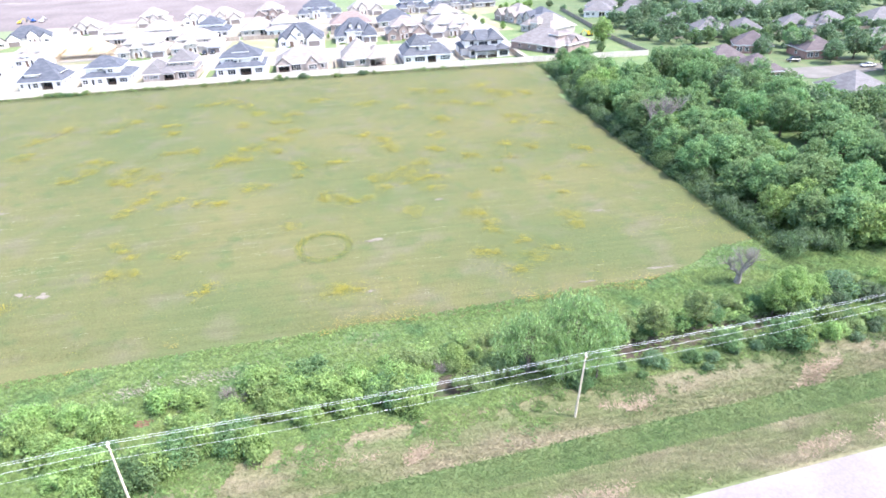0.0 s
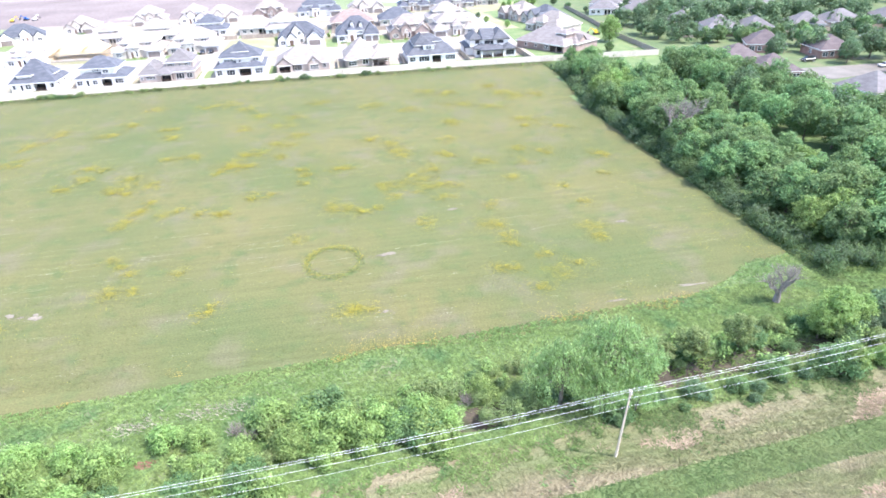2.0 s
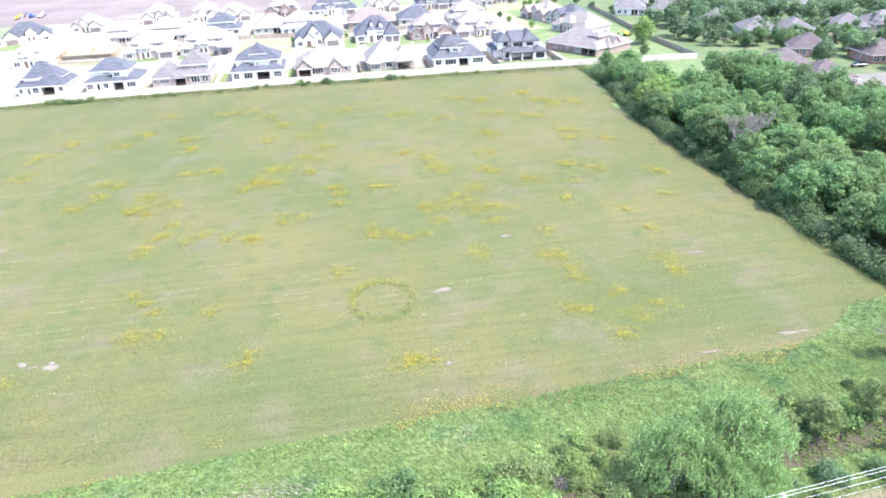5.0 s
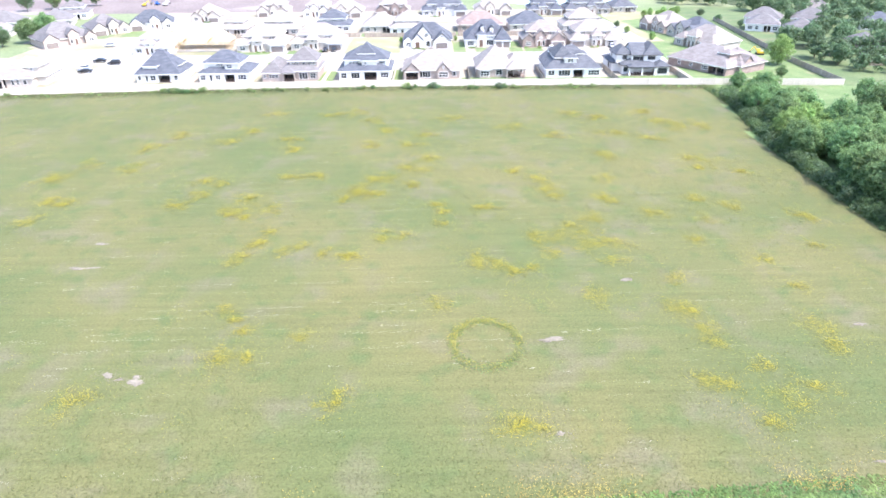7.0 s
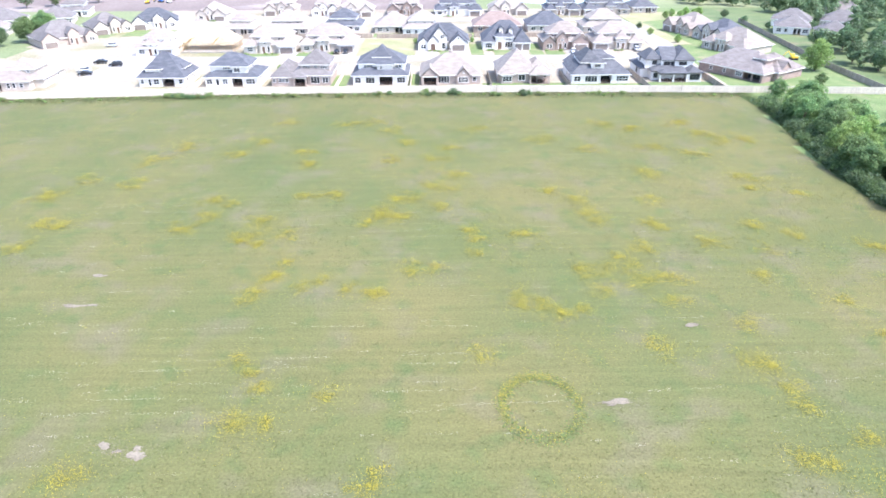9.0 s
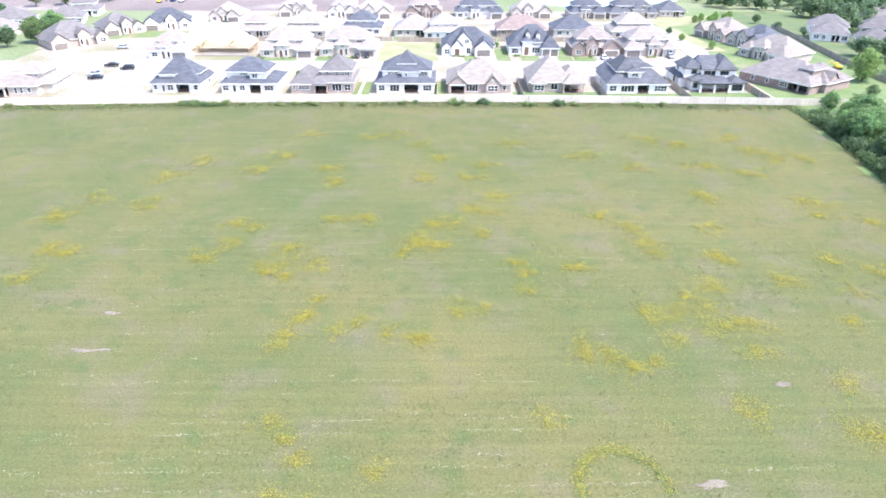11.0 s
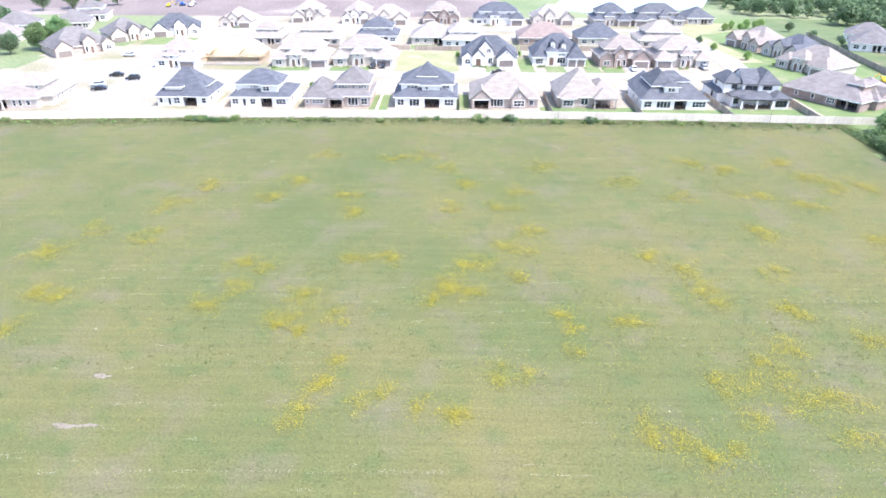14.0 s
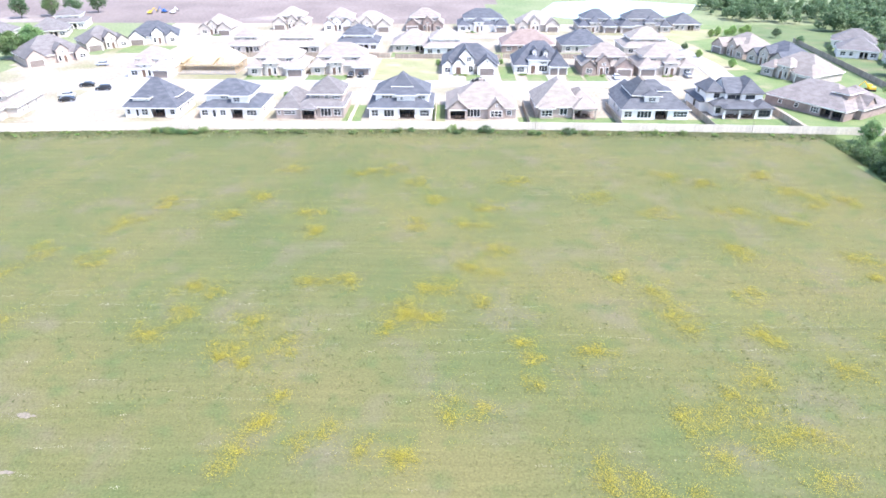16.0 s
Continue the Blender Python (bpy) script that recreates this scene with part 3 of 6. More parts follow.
def lattice(xs, zs, hole, y0, y1):
    """One connected bar frame: a grid of cells in the x-z plane with some cells left open, as thick as y0 to y1."""
    bm = bmesh.new()
    vv = {}

    def at(i, k, y):
        if (i, k, y) not in vv:
            vv[i, k, y] = bm.verts.new((xs[i], y, zs[k]))
        return vv[i, k, y]
    solid = {(i, k) for i in range(len(xs) - 1) for k in range(len(zs) - 1) if not hole(i, k)}
    for i, k in solid:
        bm.faces.new((at(i, k, y0), at(i + 1, k, y0), at(i + 1, k + 1, y0), at(i, k + 1, y0)))
        bm.faces.new((at(i, k + 1, y1), at(i + 1, k + 1, y1), at(i + 1, k, y1), at(i, k, y1)))
        for di, dk, a, b in ((-1, 0, (i, k + 1), (i, k)), (1, 0, (i + 1, k), (i + 1, k + 1)), (0, -1, (i, k), (i + 1, k)), (0, 1, (i + 1, k + 1), (i, k + 1))):
            if (i + di, k + dk) not in solid:
                bm.faces.new((at(*a, y0), at(*a, y1), at(*b, y1), at(*b, y0)))
    bmesh.ops.recalc_face_normals(bm, faces=bm.faces)
    return bm


def window_meshes(w, h, trim):
    """A frame with sill, mullion and transom, and a pane; made once a size."""
    key = (round(w, 2), round(h, 2), trim.name)
    if key not in WINDOWS:
        t = 0.11
        n = max(1, round(w / 0.95))
        xs = [-w / 2, -w / 2 + t]
        for i in range(1, n):
            xs += [-w / 2 + w * i / n - 0.05, -w / 2 + w * i / n + 0.05]
        xs += [w / 2 - t, w / 2]
        zs = [0, t] + ([h * 0.5 - 0.04, h * 0.5 + 0.04] if h < 2.0 else []) + [h - t, h]
        fr = lattice(xs, zs, lambda i, k: i % 2 == 1 and k % 2 == 1, -0.09, 0.02)
        out = []
        for nm, bm, mt in (("frame", fr, trim), ("pane", boxes((-w / 2 + t, -0.035, t, w / 2 - t, -0.01, h - t)), M["glass"])):
            me = bpy.data.meshes.new(nm)
            bm.to_mesh(me), bm.free()
            me.materials.append(mt)
            out.append(me)
        WINDOWS[key] = out
    return WINDOWS[key]


def window(parent, x, y, z, w, h, turn, trim):
    fr, pane = window_meshes(w, h, trim)
    f = part("window", fr, None, parent, at=pose(x, y, z, 0, 0, turn))
    part("pane", pane, None, f)


def house(label, x, y, turn, vols, roof, wall, wins=(), porches=(), garages=(), doors=(), trim="trim_white", chimney=None, group="houses of the new estate", name="house"):
    """vols: x0, y0, x1, y1, floor z, eave z, roof kind, pitch. wins: face, along, z, w, h and the volume's number.
    porches: x0, y0, x1, y1, eave, kind, pitch, columns. garages, doors: x, y, z-turn, w, h."""
    root = thing(name, pose(x, y, 0, 0, 0, turn), label, "house", group)
    rm, wm, tm = M["roof_" + roof], M["wall_" + wall], M[trim]
    for k, (x0, y0, x1, y1, z0, h, kind, pitch) in enumerate(vols):
        cuts = [(max(a, x0 + 0.3), min(c, x1 - 0.3), d) for a, b, c, d, *_ in porches if z0 == 0 and b < y0 + 0.6 and d > y0 + 0.5 and a < x1 - 1 and c > x0 + 1]
        part("wall", wall_mesh(x0, y0, x1, y1, z0 - (0.1 if z0 == 0 else 0), h, kind, pitch, cuts), wm, root)
        r = part("roof", roof_mesh(x0, y0, x1, y1, h, kind, pitch), rm, root)
        if kind == "hip":
            o, zt = 0.5, h - 0.3 * pitch
            a0, b0, a1, b1 = x0 - o - 0.03, y0 - o - 0.03, x1 + o + 0.03, y1 + o + 0.03
            part("fascia", boxes((a0, b0, zt - 0.05, a1, b0 + 0.06, zt + 0.16), (a0, b1 - 0.06, zt - 0.05, a1, b1, zt + 0.16),
                                 (a0, b0 + 0.06, zt - 0.05, a0 + 0.06, b1 - 0.06, zt + 0.16), (a1 - 0.06, b0 + 0.06, zt - 0.05, a1, b1 - 0.06, zt + 0.16)), tm, r)
        if (x1 - x0) * (y1 - y0) > 120:
            rr = random.Random(int(x * 7 + k))
            for _ in range(3):
                u, v = rr.uniform(0.35, 0.65), rr.uniform(0.55, 0.7)
                px, py = x0 + (x1 - x0) * u, y0 + (y1 - y0) * v
                inset = min(px - x0, x1 - px, py - y0, y1 - py) if kind == "hip" else (min(py - y0, y1 - py) if kind == "gx" else min(px - x0, x1 - px))
                pz = h + inset * pitch + 0.1
                part("vent_pipe", tube(bmesh.new(), (px, py, pz - 0.3), (px, py, pz + 0.5), 0.09, 0.09, 8), M["trim_dark"], r)
    for face, u, z, w, h, k in wins:
        x0, y0, x1, y1 = vols[k][:4]
        if face == "S":
            window(root, (x0 + x1) / 2 + u, y0, z, w, h, 0, tm)
        elif face == "N":
            window(root, (x0 + x1) / 2 + u, y1, z, w, h, 180, tm)
        elif face == "E":
            window(root, x1, (y0 + y1) / 2 + u, z, w, h, 90, tm)
        else:
            window(root, x0, (y0 + y1) / 2 + u, z, w, h, -90, tm)
    for x0, y0, x1, y1, eave, kind, pitch, cols in porches:
        part("porch_floor", boxes((x0, y0, -0.1, x1, y1 + 0.3, 0.14)), M["paver"], root)
        if not any(v[1] < y0 + 0.6 and v[3] > y1 and v[0] < x1 - 1 and v[2] > x0 + 1 for v in vols):
            part("porch_roof", roof_mesh(x0, y0, x1, y1 + 0.3, eave, kind, pitch, 0.35), rm, root)
        part("porch_beam", boxes((x0, y0, eave - 0.38, x1, y0 + 0.25, eave - 0.1)), tm, root)
        for i in range(cols):
            cx = x0 + 0.2 + (x1 - x0 - 0.4) * i / max(1, cols - 1)
            part("porch_column", boxes((cx - 0.2, y0, 0.14, cx + 0.2, y0 + 0.4, eave - 0.36), (cx - 0.27, y0 - 0.05, 0.14, cx + 0.27, y0 + 0.45, 0.9)), wm, root)
        window(root, (x0 + x1) / 2, y1 - 0.02, 0.2, (x1 - x0) * 0.9, 2.5, 0, M["trim_dark"])
    for gx, gy, gt, w, h in garages:
        g = part("garage_door", boxes(*[(-w / 2, -0.1, 0.03 + i * h / 4, w / 2, 0.0, (i + 1) * h / 4 - 0.03) for i in range(4)], (-w / 2, -0.06, 0, w / 2, 0.02, h)), M["garage_grey"], root, at=pose(gx, gy, 0, 0, 0, gt))
        part("frame", boxes((-w / 2 - 0.2, -0.13, 0, -w / 2, 0.02, h + 0.2), (w / 2, -0.13, 0, w / 2 + 0.2, 0.02, h + 0.2), (-w / 2, -0.13, h, w / 2, 0.02, h + 0.2)), tm, g)
    for dx, dy, dt, w, h in doors:
        d = part("door", boxes((-w / 2, -0.06, 0.1, w / 2, 0.02, h), (-w * 0.32, -0.09, h * 0.55, w * 0.32, -0.05, h * 0.9)), M["door_brown"], root, at=pose(dx, dy, 0, 0, 0, dt))
        part("frame", boxes((-w / 2 - 0.14, -0.1, 0, -w / 2, 0.02, h + 0.14), (w / 2, -0.1, 0, w / 2 + 0.14, 0.02, h + 0.14), (-w / 2, -0.1, h, w / 2, 0.02, h + 0.14)), tm, d)
    if chimney:
        cx, cy, cz = chimney
        c = part("chimney", boxes((cx - 0.6, cy - 0.5, 2.0, cx + 0.6, cy + 0.5, cz), (cx - 0.7, cy - 0.6, cz, cx + 0.7, cy + 0.6, cz + 0.2)), wm, root)
        part("flue", tube(bmesh.new(), (cx, cy, cz + 0.2), (cx, cy, cz + 0.7), 0.15, 0.15, 8), M["trim_dark"], c)
    return root


# row with its backs to the meadow
house("white house under a broad dark slate hip roof", -74.6, -0.4, 0,
      [(0, 0, 14.6, 13, 0, 3.0, "hip", 0.98), (2.4, 1.0, 7.2, 6.0, 3.0, 5.3, "hip", 0.3), (10.2, 4.2, 13.4, 10, 3.0, 5.0, "hip", 0.6)], "slate", "white",
      [("S", -6.2, 0.9, 1.1, 1.5, 0), ("S", -3.8, 0.3, 0.9, 2.1, 0), ("S", -1.7, 0.7, 1.8, 1.8, 0), ("S", 6.0, 0.9, 1.4, 1.5, 0), ("E", -4, 0.9, 1.2, 1.4, 0), ("E", 2, 0.9, 1.2, 1.4, 0), ("S", 1.5, 4.45, 0.7, 0.5, 1)],
      [(7.0, 0.0, 11.6, 3.0, 2.9, "hip", 0.3, 2)])
house("two-storey white house with dark slate roofs", -53.5, -0.8, 0,
      [(0, 0, 16.7, 14, 0, 3.0, "hip", 0.42), (1.2, 3.0, 13.6, 13.0, 3.0, 5.9, "hip", 0.6), (8.6, 1.6, 13.4, 6, 3.2, 5.9, "hip", 0.3)], "slate", "white",
      [("S", -7.0, 0.8, 1.8, 1.6, 0), ("S", -4.4, 0.3, 1.0, 2.2, 0), ("S", -2.0, 0.8, 1.6, 1.6, 0), ("S", 6.0, 0.8, 2.8, 1.6, 0), ("S", -1.0, 4.7, 2.4, 0.8, 1), ("S", -0.9, 4.2, 1.9, 1.3, 2), ("E", -3, 0.9, 1.2, 1.4, 0), ("E", 0, 4.2, 1.2, 1.3, 1)],
      [(8.2, 0.0, 12.2, 3.0, 2.9, "hip", 0.3, 2)])
house("tan brick house with a pale grey shingle roof", -32.5, -0.8, 0,
      [(0, 0, 7.0, 15, 0, 3.0, "hip", 0.85), (5.6, 0.9, 18.6, 16, 0, 3.2, "hip", 0.42), (8.8, 4.0, 18.0, 14.5, 3.2, 6.0, "hip", 0.75)], "grey", "tanbrick",
      [("S", 0.4, 1.2, 3.2, 1.1, 0), ("S", -2.6, 1.2, 0.9, 1.1, 0), ("S", 1.6, 0.5, 2.9, 2.3, 1), ("S", 4.8, 0.7, 2.0, 1.9, 1), ("S", -2.8, 4.6, 2.6, 1.0, 2), ("S", 0.2, 4.6, 1.2, 1.0, 2), ("S", 2.8, 4.6, 2.4, 1.0, 2)],
      [(6.9, -0.6, 11.2, 2.6, 2.9, "hip", 0.5, 2)])
house("two-storey white house with steep dark slate roofs", -6.8, -0.2, 0,
      [(0, 0, 17.4, 15, 0, 3.1, "hip", 0.46), (1.6, 3.4, 16.4, 14.4, 3.1, 6.1, "hip", 0.62), (7.6, 2.2, 12.6, 7, 3.2, 6.0, "hip", 0.35), (6.4, 5.4, 11.6, 12.4, 6.0, 7.9, "hip", 1.05)], "slate", "white",
      [("S", -7.1, 0.7, 1.9, 1.8, 0), ("S", -3.2, 0.5, 2.9, 2.1, 0), ("S", 6.6, 0.7, 2.6, 1.8, 0), ("S", -4.2, 4.7, 3.2, 0.9, 1), ("S", -1.2, 4.6, 1.0, 0.9, 2), ("S", 5.4, 4.7, 2.2, 0.9, 1), ("E", 0, 4.3, 1.2, 1.3, 1), ("W", 0, 4.3, 1.2, 1.3, 1), ("E", -3, 0.9, 1.4, 1.4, 0)],
      [(8.0, 0.0, 13.0, 3.0, 3.0, "hip", 0.3, 2)])
house("single-storey brick house with a tan roof and small gables", 14.8, -0.4, 0,
      [(0, 0.8, 19.0, 17, 0, 3.0, "hip", 0.62), (0.2, -0.6, 5.6, 6, 0, 2.95, "gy", 0.85), (11.4, -0.1, 15.6, 6, 0, 2.95, "gy", 1.0)], "tan", "tanbrick",
      [("S", -2.2, 0.4, 3.6, 2.3, 0), ("S", 0, 0.7, 3.2, 1.8, 2), ("S", 7.6, 0.9, 1.4, 1.4, 0), ("S", 0, 3.5, 0.6, 0.9, 2), ("E", -2, 0.9, 1.2, 1.4, 0)],
      [(0.5, -0.6, 5.3, 2.6, 2.9, "hip", 0.3, 2)], chimney=(9.6, 11, 8.4))
house("brick house with pale brown hipped roofs and a porch", 39.6, 1.6, 0,
      [(0, 0, 12.6, 16, 0, 3.2, "hip", 0.9), (0.9, -1.2, 4.6, 4, 0, 3.0, "hip", 0.6), (9.5, 3.2, 16.6, 14, 0, 3.2, "hip", 0.75)], "tan", "tanbrick",
      [("S", 0, 0.7, 3.0, 1.7, 1), ("S", 1.2, 0.7, 2.2, 2.0, 0), ("W", -3, 0.9, 1.2, 1.4, 0), ("S", 2.4, 0.9, 1.0, 1.4, 2)],
      [(9.9, -1.9, 16.2, 3.4, 3.0, "hip", 0.8, 2)])
house("white house with a charcoal hip roof and a dormer", 62.9, 0, 0,
      [(0, 0, 18.3, 16, 0, 3.0, "hip", 0.74), (1.0, 5, 9, 20, 0, 3.2, "gy", 0.75), (6.2, 1.5, 10.2, 8.5, 3.0, 6.2, "hip", 0.5), (10.6, 4.6, 13.8, 9, 3.0, 6.9, "hip", 0.4), (3.2, 3, 9.0, 14, 3.0, 6.2, "hip", 1.0)], "charcoal", "white",
      [("S", -7.4, 0.7, 2.2, 1.7, 0), ("S", -3.0, 0.5, 4.0, 2.0, 0), ("S", 6.9, 0.7, 3.8, 1.7, 0), ("S", 0, 4.7, 2.0, 1.1, 2), ("W", -4, 0.9, 1.2, 1.4, 0), ("W", 1, 0.9, 1.2, 1.4, 0)],
      [(8.8, 0.0, 13.0, 3.0, 2.9, "hip", 0.4, 2)])
house("two-storey white house with charcoal roofs and dark trim", 87, 2.4, 0,
      [(0, 6, 6.4, 18, 0, 3.0, "hip", 0.5), (1.2, 5.2, 6.2, 14, 3.0, 6.0, "hip", 0.85), (2.6, 1.6, 14.2, 15, 0, 3.0, "hip", 0.4), (6.0, 4.0, 10.8, 14, 3.0, 5.9, "gx", 0.6), (10.2, 3.4, 16.2, 14, 3.0, 6.1, "hip", 0.95), (13.4, -1.0, 17.8, 10, 0, 3.0, "hip", 0.55)], "charcoal", "white",
      [("S", 0, 0.6, 3.2, 1.9, 5), ("S", -0.6, 4.2, 2.2, 1.2, 3), ("S", 1.2, 4.2, 1.2, 1.2, 3), ("S", -0.4, 4.3, 2.6, 1.2, 4), ("S", 0.4, 4.2, 1.6, 1.3, 1), ("W", -2, 0.8, 1.4, 1.6, 0), ("W", 2, 4.2, 1.2, 1.3, 1), ("S", -4.6, 0.8, 1.4, 1.6, 2)],
      [(4.2, -1.6, 13.2, 1.8, 2.9, "hip", 0.4, 3)], trim="trim_dark")
house("single-storey brown-brick house under a long brown roof", 110.2, 18.2, -57,
      [(0, 0, 23.5, 15.5, 0, 2.9, "hip", 0.62), (17.5, 8, 24.6, 13.5, 0, 3.0, "gx", 0.9), (11, 6, 25, 20, 0, 2.9, "hip", 0.6), (17.0, 4.5, 21.0, 11, 3.0, 6.4, "hip", 0.4)], "brown", "brick",
      [("S", -7, 1.0, 1.2, 1.3, 0), ("S", -2, 1.0, 1.2, 1.3, 0), ("S", 3.5, 0.8, 2.4, 1.6, 0), ("E", 0, 0.8, 2.2, 1.6, 1)],
      [(16.5, 0.0, 23.2, 3.0, 2.8, "hip", 0.4, 3)])
house("two-storey cream stucco house with a pale roof", -121, -5.5, 6,
      [(0, 0, 14, 16, 0, 3.0, "hip", 0.4), (5, 5.5, 14, 15, 3.0, 5.6, "hip", 0.5), (11.5, 3.0, 17, 19, 0, 3.0, "hip", 0.45), (-12, 2, 0.5, 15, 0, 3.0, "hip", 0.45)], "tan", "cream",
      [("S", 0.8, 0.8, 1.0, 1.7, 0), ("S", 2.4, 0.8, 1.0, 1.7, 0), ("S", 4.6, 0.9, 1.2, 1.5, 0), ("E", -5, 0.8, 1.0, 1.6, 2), ("E", -2, 0.8, 1.0, 1.6, 2), ("E", 3, 0.8, 1.0, 1.6, 2), ("S", -2, 4.3, 1.1, 0.9, 1), ("S", 0.3, 4.3, 1.1, 0.9, 1), ("S", 2.6, 4.3, 1.1, 0.9, 1)],
      [(-0.2, -1.8, 5.6, 2.6, 3.0, "hip", 0.4, 3)])


def patio_set(x, y, turn):
    """A table with four chairs under a porch."""
    t = thing("patio_table", pose(x, y, 0.14, 0, 0, turn), "dark wicker patio table on a covered porch", "table", "patio furniture")
    part("tabletop", boxes((-0.8, -0.5, 0.68, 0.8, 0.5, 0.74)), M["wicker"], t)
    for ax in (-0.7, 0.7):
        for ay in (-0.4, 0.4):
            part("leg", boxes((ax - 0.04, ay - 0.04, 0, ax + 0.04, ay + 0.04, 0.68)), M["wicker"], t)
    for cx, cy, ct in ((-0.45, -0.95, 180), (0.5, -0.9, 175), (-1.35, 0.1, 90), (1.4, 0.0, -85)):
        c = thing("patio_chair", pose(x, y, 0.14, 0, 0, turn) @ pose(cx, cy, 0, 0, 0, ct), "dark wicker patio chair with a reddish cushion", "chair", "patio furniture")
        part("seat", boxes((-0.3, -0.3, 0.3, 0.3, 0.3, 0.42)), M["wicker"], c)
        part("cushion", boxes((-0.27, -0.25, 0.42, 0.27, 0.27, 0.5)), M["cushion"], c)
        part("backrest", boxes((-0.3, 0.25, 0.4, 0.3, 0.32, 0.95)), M["wicker"], c)
        for ax in (-0.26, 0.26):
            for ay in (-0.26, 0.26):
                part("leg", boxes((ax - 0.03, ay - 0.03, 0, ax + 0.03, ay + 0.03, 0.3)), M["wicker"], c)


for px, py, pt in ((-65.4, 1.2, 0), (-43.3, 0.8, 4), (-23.4, 0.0, 0), (3.8, 1.4, 0), (17.7, 0.4, 3), (52.8, 2.0, 0), (73.8, 1.6, 0), (94.0, 2.6, 0), (98.2, 2.6, 5)):
    patio_set(px, py, pt)


# street-facing row across the street
def street_house(label, x, y, w, roof, wall, two, flip=1, turn=0, d=16, gable=True, trim="trim_white", garage=True, group="houses of the new estate", name="house"):
    """A house whose front, with entry and garage, faces -y."""
    e = 5.9 if two else 3.1
    c = w / 2
    f = flip
    gx = c + f * (w / 2 - 3.3)
    ex = c - f * w * 0.08
    lx = c - f * (w / 2 - 2.6)
    vols = [(0.3, 1.5, w - 0.3, d, 0, 3.1 if not two else 3.2, "hip", 0.68 if not two else 0.5),
            (gx - 3.2, -0.6, gx + 3.2, 7, 0, 3.1, "gy" if gable else "hip", 0.8),
            (ex - 2.2, 0.4, ex + 2.2, 6, 0, 4.6, "gy" if gable else "hip", 0.9),
            (lx - 2.4, 0.0, lx + 2.4, 6, 0, 3.1, "hip" if not gable else "gy", 0.8)]
    if two:
        vols.append((w * 0.12, 3.6, w * 0.88, d - 1.5, 3.1, e, "hip", 0.62))
    wins = [("S", 0, 0.8, 2.2, 1.6, 3), ("S", f * 1.3, 0.5, 1.0, 2.3, 2), ("S", 0, 3.4, 1.4, 0.8, 2), ("S", -f * w * 0.28, 0.8, 1.3, 1.6, 0), ("N", -4, 0.8, 2.2, 1.6, 0), ("N", 3, 0.8, 2.2, 1.6, 0)]
    if two:
        wins += [("S", -f * w * 0.24, 4.1, 1.8, 1.2, 4), ("S", f * w * 0.2, 4.1, 2.2, 1.2, 4), ("S", 0, 4.1, 1.0, 1.2, 4), ("E", 0, 4.1, 1.2, 1.2, 4), ("W", 0, 4.1, 1.2, 1.2, 4)]
    return house(label, x, y, turn, vols, roof, wall, wins, (), [(gx, -0.6, 0, 4.9, 2.3)] if garage else (), [(ex - f * 0.6, 0.4, 0, 1.2, 2.6)], trim, group=group, name=name)


def back_house(label, x, y, w, roof, wall, two, turn=0, d=15, group="houses of the new estate", trim="trim_white", name="house"):
    """A house seen from its garden side, with a covered patio."""
    vols = [(0, 0, w, d, 0, 3.1, "hip", 0.62 if not two else 0.5)]
    wins = [("S", -w * 0.36, 0.8, 2.0, 1.6, 0), ("S", -w * 0.16, 0.8, 1.4, 1.6, 0), ("S", w * 0.38, 0.8, 2.2, 1.6, 0), ("E", 0, 0.9, 1.4, 1.4, 0), ("W", 0, 0.9, 1.4, 1.4, 0)]
    if two:
        vols.append((w * 0.15, 3.0, w * 0.85, d - 1, 3.1, 5.9, "hip", 0.6))
        wins += [("S", -w * 0.2, 4.1, 1.6, 1.2, 1), ("S", w * 0.06, 4.1, 1.6, 1.2, 1), ("S", w * 0.25, 4.1, 1.2, 1.2, 1)]
    return house(label, x, y, turn, vols, roof, wall, wins, [(w * 0.52, 0.0, w * 0.78, 2.8, 2.9, "hip", 0.35, 3)], trim=trim, group=group, name=name)


street_house("two-storey white house with a pale roof and tall windows", -95.5, 46.5, 15, "pale", "white", True, 1, d=14, gable=False)
street_house("two-storey cream stucco house with a pale hipped roof", -55, 49.5, 20, "pale", "cream", True, 1, gable=False)
street_house("two-storey cream house with a pale roof and garage", -33.5, 51.5, 21.5, "pale", "cream", True, 1, gable=False)
house("white gabled house with a dark slate roof", 12.4, 53, 0,
      [(0.4, 3, 20, 17, 0, 3.2, "hip", 0.78), (5.4, 1.0, 11.4, 10, 0, 5.2, "gy", 1.1), (4.0, -0.2, 8.0, 5, 0, 3.5, "gy", 1.0), (12.6, -1.0, 19.2, 9, 0, 3.1, "gy", 0.85), (0.2, 0.5, 4.2, 7, 0, 3.0, "gy", 0.85)], "slate", "white",
      [("S", 1.2, 4.4, 1.6, 1.5, 1), ("S", 1.9, 0.6, 1.6, 2.3, 1), ("S", 0, 0.7, 2.0, 1.7, 4), ("S", 0, 4.3, 0.8, 0.9, 3), ("E", 0, 0.9, 1.2, 1.4, 0)], (),
      [(15.9, -1.0, 0, 4.9, 2.4)], [(6.0, -0.2, 0, 1.8, 2.7)])
